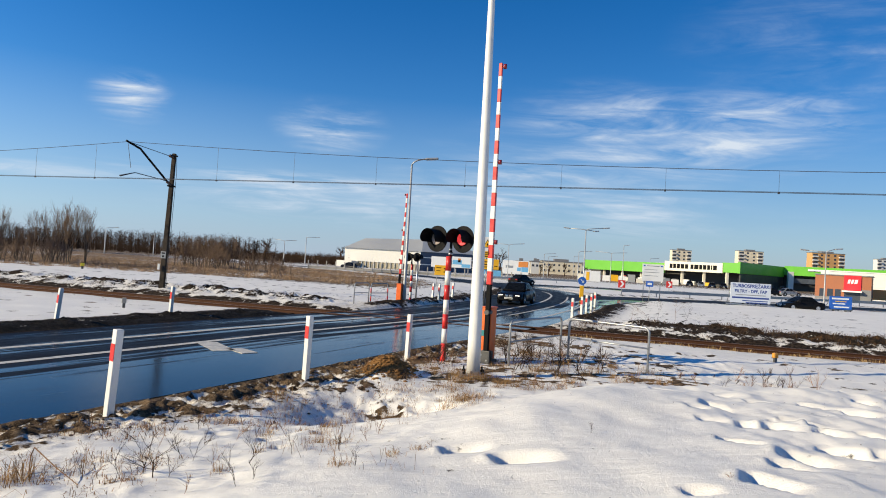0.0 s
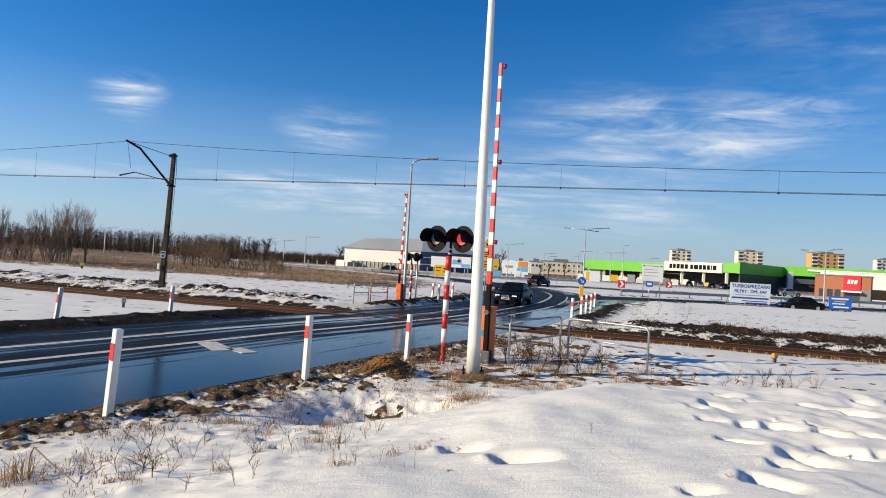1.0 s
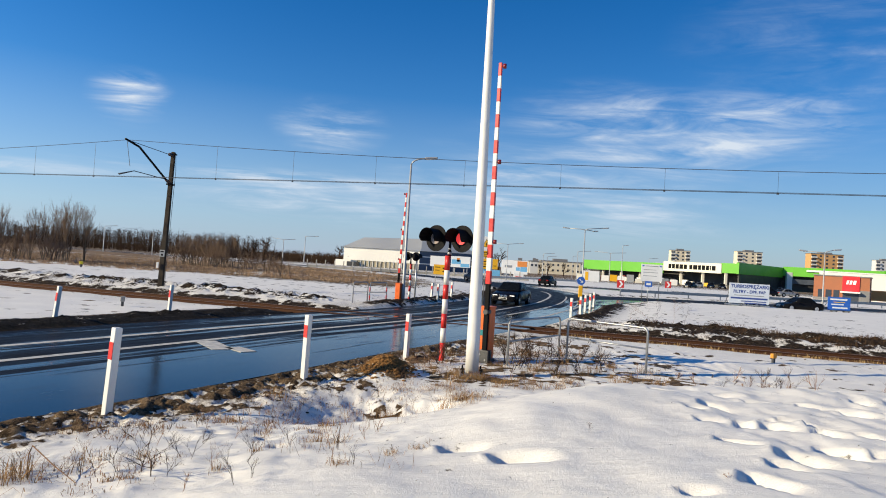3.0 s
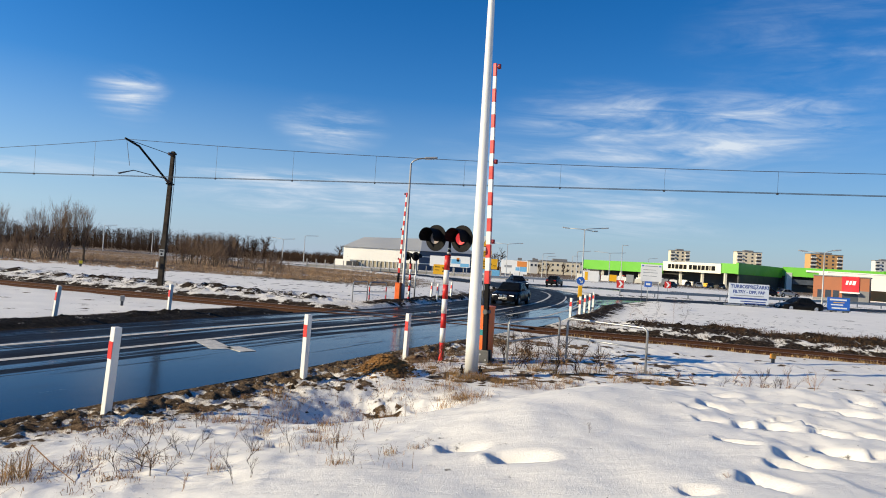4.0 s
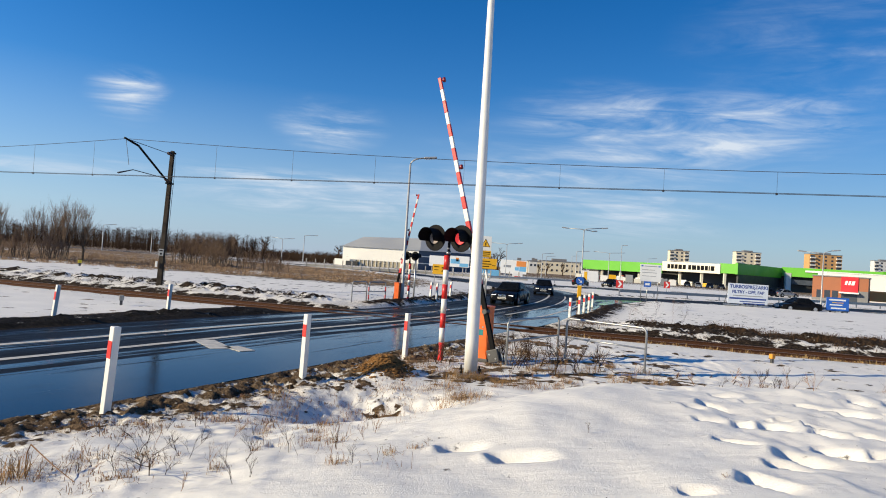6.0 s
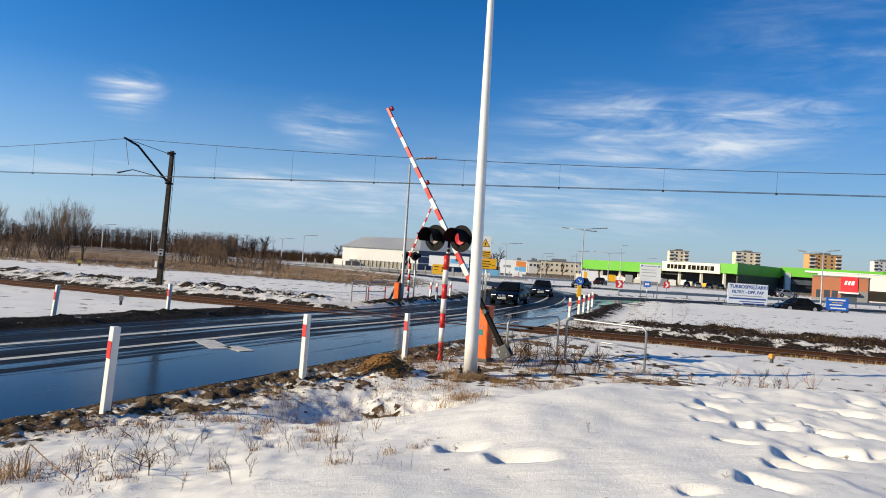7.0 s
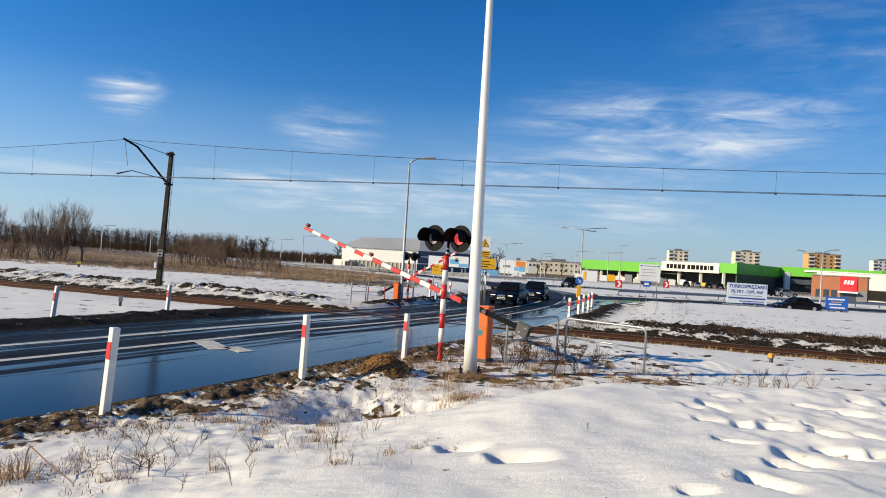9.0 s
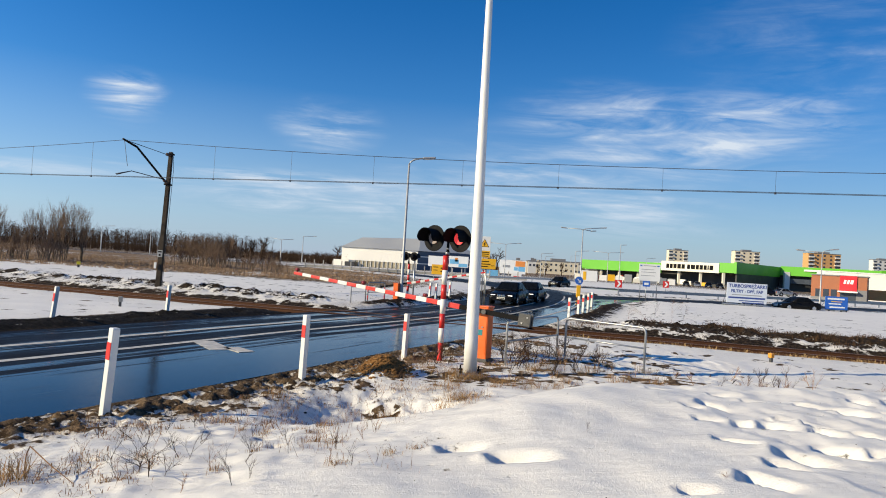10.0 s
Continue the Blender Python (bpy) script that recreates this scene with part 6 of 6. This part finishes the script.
tufts("dry_grass_tufts", near_spots, TUFT, "tufts of rusty dry grass poking through snow", 60, 0.20, 2.4, 0.003)
stalk_spots = [(x + r6.gauss(0, 0.12), y + r6.gauss(0, 0.12), r6.uniform(0.6, 1.2)) for x, y in [(-1.11, 7.51), (-0.75, 7.19), (-0.4, 7.48), (-0.17, 8.02), (-0.04, 8.33), (-0.54, 8.52), (-0.9, 8.44), (-1.1, 6.44), (-0.84, 6.17), (-0.54, 5.42), (-1.31, 6.65)] for k in range(2)]
tufts("thin_stalks", stalk_spots, REED, "thin pale dead stalks along the foot of the snow mound", 11, 0.24, 1.5, 0.0022)
field_spots = [(r6.uniform(-60, -4), 52 + 60 * r6.random() ** 1.4, r6.uniform(0.6, 1.5)) for k in range(3000)]
field_spots = [s for s in field_spots if s[0] < -6 - (s[1] - 45) * 0.0]
FIELD = surface("field_straw", (0.56, 0.39, 0.24), 0.9, vary=0.6, scale=0.35, bump=0.0, spec=0.1)
tufts("field_grass", field_spots, FIELD, "dry brown grass over the open field", 20, 0.15, 2.8, 0.014)
weed_spots = [(r6.uniform(-46, -5), 52 + 30 * r6.random() ** 1.2, r6.uniform(0.7, 1.5)) for k in range(600)]
tufts("field_weeds", weed_spots, surface("pale_weeds", (0.40, 0.26, 0.16), 0.9, vary=0.6, scale=1.5, bump=0.0, spec=0.1), "brown dead weeds at the edge of the field", 12, 0.42, 1.5, 0.008, "weeds")
bank_spots = []
for k in range(1500):
    s = r6.uniform(6, 34) if r6.random() < 0.86 else r6.uniform(-40, -8)
    x, y = track_point(s, r6.gauss(4.3, 1.3))
    if fbm(np.array([x * 0.8]), np.array([y * 0.8]), 3, 77)[0] < 0.47:
        continue
    bank_spots.append((x, y, r6.uniform(0.5, 1.2)))
tufts("bank_scrub", bank_spots, surface("dead_scrub", (0.13, 0.075, 0.04), 0.9, vary=0.6, scale=3, bump=0.0, spec=0.1), "dark dead scrub on the railway bank", 14, 0.17, 3.0, 0.007, "weeds")
side_spots = []
for k in range(700):
    x, y = track_point(r6.uniform(5.5, 34), r6.gauss(-1.9, 0.22))
    side_spots.append((x, y, r6.uniform(0.4, 0.9)))
tufts("trackside_grass", side_spots, STRAW, "dry grass along the rails", 12, 0.22, 1.3, 0.008)


def weed(x, y, h, seed, label="thin dead weed stalk standing in the snow", lean=0.25, rad=0.0034, material=None):
    t = thing("dead_weed", pose(x, y, height(x, y)), label, "weed", "dead weeds in the snow")
    r = random.Random(seed)
    bm = bmesh.new()
    for k in range(1):
        p = Vector((r.gauss(0, 0.05), r.gauss(0, 0.05), -0.05))
        d = Vector((r.gauss(0, lean), r.gauss(0, lean), 1)).normalized()
        grow(bm, r, p, d, h * 0.5, rad, 3, 0.42, 0.08, 3)
    part("stalk", bm, material or REED, t)


for k, (x, y, h) in enumerate([(-2.55, 5.6, 0.5), (-2.2, 6.0, 0.55), (-1.9, 5.8, 0.5), (-1.6, 6.4, 0.4), (-3.2, 6.2, 0.45), (-1.0, 6.2, 0.3), (-0.7, 6.7, 0.35), (-1.5, 5.3, 0.35), (0.05, 6.1, 0.2), (1.5, 6.2, 0.22), (2.3, 4.9, 0.15), (-0.55, 5.4, 0.3),
                               (-2.9, 7.0, 0.4), (-2.0, 7.6, 0.35), (-1.15, 7.6, 0.35), (2.6, 14.9, 0.6), (2.9, 15.2, 0.7), (3.1, 14.8, 0.6), (3.4, 15.9, 0.6), (2.3, 15.9, 0.6), (6.1, 12.8, 0.55), (6.4, 13.0, 0.6), (6.7, 12.7, 0.7), (7.2, 13.1, 0.75), (7.45, 13.0, 0.7),
                               (5.8, 13.2, 0.45), (4.4, 13.9, 0.5), (9.3, 13.2, 0.6), (9.0, 13.4, 0.5), (0.15, 15.0, 0.5), (0.3, 15.2, 0.4), (-0.1, 15.1, 0.4), (9.9, 31, 1.2), (10.4, 31.2, 1.4), (11.0, 30.8, 1.3), (11.6, 31.0, 1.0), (8.9, 30.6, 0.9), (3.6, 16.4, 0.5)]):
    weed(x, y, h * (0.7 if y < 9 else 1.0), 50 + k, rad=0.0026 if y < 9 else 0.005, material=TWIG_DARK if k % 2 else REED)
for k in range(46):
    x, y = (r6.uniform(-3.7, -0.4), r6.uniform(4.9, 9.2)) if k < 16 else (r6.uniform(2.0, 9.5), r6.uniform(12.6, 15.5))
    weed(x, y, r6.uniform(0.15, 0.42), 200 + k, rad=0.003 if k < 16 else 0.008, material=REED if k % 2 else TWIG_DARK, lean=0.5)
for k in range(34):
    weed(r6.uniform(1.7, 3.9), r6.uniform(14.2, 17.6), r6.uniform(0.5, 0.85), 300 + k, "dark branching dead weed beside the railing", 0.35, 0.010, TWIG_DARK)
for k in range(6):
    weed(r6.uniform(-0.25, 0.4), r6.uniform(14.7, 15.4), r6.uniform(0.4, 0.6), 340 + k, "dead weed clump at the foot of the signal", 0.35, 0.010, TWIG_DARK)

for k, (x, y) in enumerate([(-2.36, 5.65), (-2.52, 5.94), (-2.31, 6.29), (-2.41, 7.02), (-3.06, 7.56), (-3.44, 7.47), (-2.67, 5.77), (-2.22, 5.7), (-1.64, 5.94)]):
    weed(x, y, 0.7 if k < 2 else 0.32, 400 + k, "long dark branching twig leaning over the snow", 0.75, 0.006 if k < 2 else 0.0038, TWIG_DARK)

# ---- small things ----


def clod_heap():
    """Loose lumps of earth on the heap and the ploughed edges."""
    r = random.Random(12)
    shapes = []
    for k in range(5):
        bm = bmesh.new()
        bmesh.ops.create_icosphere(bm, subdivisions=1, radius=1.0)
        for v in bm.verts:
            v.co *= r.uniform(0.7, 1.25)
            v.co.z *= 0.7
        me = bpy.data.meshes.new("clod")
        bm.to_mesh(me)
        bm.free()
        shapes.append(np.array([v.co[:] for v in me.vertices]))
        tris = [tuple(p.vertices) for p in me.polygons]
    def scatter(name, spots, mt, label, category):
        vs, fs, base = [], [], 0
        zs = terrain(np.array([s[0] for s in spots]), np.array([s[1] for s in spots]))[0]
        for (x, y, s), z in zip(spots, zs):
            q = shapes[r.randrange(5)] * s
            a = r.uniform(0, 6.28)
            c, n = math.cos(a), math.sin(a)
            for px, py, pz in q:
                vs.append((x + c * px - n * py, y + n * px + c * py, z + pz * 0.6 + s * 0.12))
            fs += [tuple(i + base for i in t) for t in tris]
            base += len(q)
        me = bpy.data.meshes.new(name)
        me.from_pydata(vs, [], fs)
        me.materials.append(mt)
        tagged(new(name, me), label, category, kind="stuff")
    earth = surface("lumpy_earth", (0.27, 0.14, 0.05), 0.95, vary=0.55, scale=6, bump=0.6, spec=0.1)
    mud = surface("dark_mud", (0.11, 0.08, 0.052), 0.9, vary=0.5, scale=6, bump=0.6, spec=0.1)
    slush = surface("dirty_slush", (0.42, 0.38, 0.32), 0.7, vary=0.5, scale=9, bump=0.5)
    heap = [(-0.98 + r.gauss(0, 0.24), 13.3 + r.gauss(0, 0.26), r.uniform(0.018, 0.06)) for k in range(950)]
    scatter("earth_heap", heap, earth, "brown lumps of dug earth heaped on the verge", "earth heap")
    d = np.gradient(MAIN, axis=0)
    d /= np.hypot(d[:, 0], d[:, 1])[:, None]
    near_i = [i for i, p in enumerate(MAIN) if 2 < p[1] < 22]
    edge, dirty = [], []
    for k in range(2200):
        i = r.choice(near_i)
        f = r.random()
        p = MAIN[i] + d[i] * f
        a = r.gauss(5.1, 0.55)
        (edge if r.random() < 0.5 else dirty).append((p[0] + d[i][1] * a, p[1] - d[i][0] * a, r.uniform(0.008, 0.035)))
    scatter("verge_clods", edge, mud, "dark muddy clods along the road edge", "mud")
    scatter("dirty_slush", dirty, slush, "grey lumps of dirty slush along the road edge", "slush")
    bits = [(r.uniform(-4, 7), r.uniform(4.4, 12), r.uniform(0.003, 0.008)) for k in range(170)]
    scatter("snow_debris", bits, mud, "tiny dark bits of soil and stalk on the snow", "debris")
    stones = [(*track_point(r.uniform(-30, 32), r.gauss(0, 1.1)), r.uniform(0.02, 0.05)) for k in range(5200)]
    stones = [s for s in stones if not -5.2 < (s[0] - track_point(0)[0]) / TRACK_DIR[0] < 5.2]
    scatter("track_ballast", stones, surface("ballast_stone", (0.10, 0.06, 0.037), 0.9, vary=0.6, scale=9, bump=0.5), "brown stained ballast stones between the sleepers", "ballast")


clod_heap()


def stub(x, y, h, w, top_material, label, z=None):
    t = thing("marker_post", pose(x, y, height(x, y) if z is None else z, 0, 0, 20), label, "marker", "markers by the track")
    bm = bmesh.new()
    box(bm, (-w * 0.3, -w * 0.3, -0.15), (w * 0.3, w * 0.3, h * 0.55), bevel=0.01)
    part("stem", bm, DARK_GREY, t)
    bm = bmesh.new()
    box(bm, (-w / 2, -w / 2, h * 0.5), (w / 2, w / 2, h), bevel=0.02)
    part("cap", bm, top_material, t)


stub(9.7, 18.9, 0.27, 0.13, surface("amber_cap", (0.72, 0.30, 0.03), 0.5), "short marker post with an amber cap in the snow")
stub(-11.4, 23.8, 0.40, 0.15, CONCRETE, "short dark marker post with a pale cap", z=0.02)
stub(-27.3, 50, 0.45, 0.24, surface("hydrant_yellow", (0.80, 0.62, 0.03), 0.45), "yellow hydrant marker in the snow")


def fallen_stalk():
    t = thing("fallen_stalk", pose(-3.6, 5.95, height(-3.6, 5.95)), "long dry stalk bent over the snow", "weed")
    bm = bmesh.new()
    tube(bm, [(0, 0, -0.05), (0.01, 0.0, 0.16), (0.05, -0.02, 0.24), (0.35, -0.2, 0.14), (0.72, -0.36, 0.0)], [0.006, 0.006, 0.006, 0.005, 0.003], 5)
    part("stalk", bm, REED, t)


fallen_stalk()


def field_fence():
    t = thing("field_fence", Matrix(), "long pale concrete fence beyond the field", "fence")
    p0, p1 = Vector((-24, 118)), Vector((14, 116))
    n = 24
    post = rail = None
    for k in range(n):
        q = p0.lerp(p1, k / (n - 1))
        m = pose(q.x, q.y, 0)
        if post is None:
            bm = bmesh.new()
            box(bm, (-0.09, -0.09, -0.2), (0.09, 0.09, 1.5), bevel=0.02)
            post = part("fence_post", bm, CONCRETE, t)
            post.matrix_basis = m
            bm = bmesh.new()
            box(bm, (0.0, -0.03, 0.1), (1.64, 0.03, 0.55))
            rail = part("fence_panel", bm, CONCRETE, t)
            rail.matrix_basis = m
        else:
            for s in (post, rail):
                o = new(s.name.split(".")[0], s.data)
                o.parent, o.matrix_basis = t, m


field_fence()


def guard_rail(pts, label):
    t = thing("guard_rail", Matrix(), label, "guard rail")
    bm = bmesh.new()
    for a, b in zip(pts, pts[1:]):
        wall_seg(bm, a, b, 0.45, 0.75, 0.06)
    part("beam", bm, GALV, t)
    for a, b in zip(pts, pts[1:]):
        a, b = Vector(a), Vector(b)
        k = int((b - a).length / 4)
        for j in range(k):
            q = a.lerp(b, j / k)
            bm = bmesh.new()
            box(bm, (q.x - 0.05, q.y + 0.06, -0.2), (q.x + 0.05, q.y + 0.16, 0.7))
            part("post", bm, GALV, t)


guard_rail([(19, 69), (40, 77), (60, 84.5), (90, 95)], "galvanised guard rail along the side road")
guard_rail([(8, 104), (16, 112), (24, 116)], "galvanised guard rail at the far bend")
for x, y in ((-0.48, 40.9), (0.78, 42.8), (-0.1, 39.2)):
    guide_post(x, y, "white guide post with a red band across the road", h=0.95, w=0.11)

# ---- road markings ----
D_MAIN = np.gradient(MAIN, axis=0)


def marking(i0, i1, lo, hi, z=0.004):
    tagged(ribbon("road_marking", MAIN[i0:i1], lo, hi, z - 0.004, 2, MARK, crown=0.03), "worn white painted road line", "road marking", kind="structure").location.z = 0.005


at = lambda yy: int(np.argmin(np.abs(MAIN[:, 1] - yy) + (np.arange(len(MAIN)) > 160) * 1e3))
marking(0, at(33), -0.12, 0.10)
marking(0, at(27), -1.90, -1.66)
marking(at(30), at(70), -0.12, 0.06)
marking(at(27), at(48), 2.75, 2.92)
marking(at(33), at(60), 1.3, 1.44)
for x, y, a, ln, w in ((-5.4, 16.05, -54.7, 1.5, 0.52), (-4.62, 15.62, -45, 0.8, 0.4)):
    bm = bmesh.new()
    box(bm, (-ln / 2, -w / 2, -0.02), (ln / 2, w / 2, 0.003), pose(x, y, 0, 0, 0, a))
    tagged(part("stop_line", bm, MARK), "worn white stop bar painted on wet asphalt", "road marking", kind="structure")


# ---- what moves ----
def motions():
    near = [(0, 89.75), (2.7, 89.75), (3.5, 89.6), (3.8, 89.2), (4.0, 88.4), (4.5, 86.25), (5.0, 82.9), (5.5, 79.2), (5.7, 77.3), (6.2, 70.9), (6.8, 61.25), (7.0, 57.75), (7.5, 47.75),
            (8.0, 36.6), (8.5, 26.5), (9.0, 17.9), (9.5, 10.8), (10.0, 5.4)]
    walk(NEAR_ARM, [(t, pose(0, 0, 1.10, 0, -a, 0)) for t, a in near])
    far = [(0, 88.25), (3.8, 88.0), (4.0, 87.75), (4.5, 87.0), (5.0, 85.5), (5.5, 83.0), (6.2, 77.7), (6.8, 71.0), (7.0, 68.25), (7.5, 60.5), (8.0, 50.5), (8.5, 40.5), (9.0, 30.5), (9.5, 20.5), (10.0, 11.4)]
    walk(FAR_ARM, [(t, pose(0, 0, 1.10, 0, -a, 0)) for t, a in far])
    ahead = Vector((math.cos(radians(-110)), math.sin(radians(-110)), 0))
    walk(CAR_A, [(t, pose(*(Vector((4.65, 42.2, 0)) + ahead * s), 0, 0, -110)) for t, s in ((0, -1.1), (0.5, -0.7), (1.0, -0.35), (1.5, -0.12), (2.0, 0), (10, 0))])
    second = [(0, -18, 131, -35), (1.5, -5.2, 114.5, -52), (2.7, 3.2, 98, -64), (3.8, 8.6, 80, -78), (4.5, 9.8, 71.5, -88), (5.0, 10.0, 67, -93), (5.5, 10.0, 64, -97), (7.0, 9.05, 57.2, -102),
              (7.5, 8.85, 56, -103), (8.0, 8.6, 55, -104), (8.5, 8.25, 53.4, -105), (9.0, 7.5, 50.4, -107), (9.5, 7.0, 48.4, -108), (10.0, 6.6, 47.1, -109)]
    walk(CAR_B, [(t, pose(x, y, 0, 0, 0, a)) for t, x, y, a in second])
    walk(CAR_C, [(t, pose(x, y, 0, 0, 0, a)) for t, x, y, a in ((0, 11.2, 91.5, 48), (1.0, 14.1, 94.5, 54), (2.7, 15.7, 97, 62), (3.8, 16.9, 98.6, 66), (4.5, 18.3, 100, 64), (5.7, 21.8, 105, 60), (7.0, 30, 122, 62), (8.0, 40, 142, 62), (10, 64, 184, 60))])
    walk(CAR_D, [(t, pose(x, y, 0, 0, 0, a)) for t, x, y, a in ((0, 78, 172, 228), (5, 40, 128, 228), (6.0, 28.5, 109, 232), (7.0, 20.8, 95.8, 238), (8.0, 20.0, 94.8, 240), (9.0, 19.0, 93.9, 240), (9.5, 17.8, 93.0, 238), (10, 17.0, 92.2, 236))])
    on_left = [(0.12, 0.53), (1.12, 1.53), (2.12, 2.55), (3.12, 3.56), (4.12, 4.57), (5.13, 5.57), (6.14, 6.6), (7.13, 7.6), (8.15, 8.6), (9.18, 9.65)]
    lit, dim = pose(0, -0.05, 0), pose(0, 0.02, 0)
    for heads in FLASHERS:
        for head, first, second in ((heads[0], dim, lit), (heads[1], lit, dim)):
            rows = [(0.0, first)]
            for a, b in on_left:
                rows += [(a - 0.034, first), (a, second), (b - 0.034, second), (b, first)]
            rows.append((10.0, first))
            walk(head, rows)


motions()
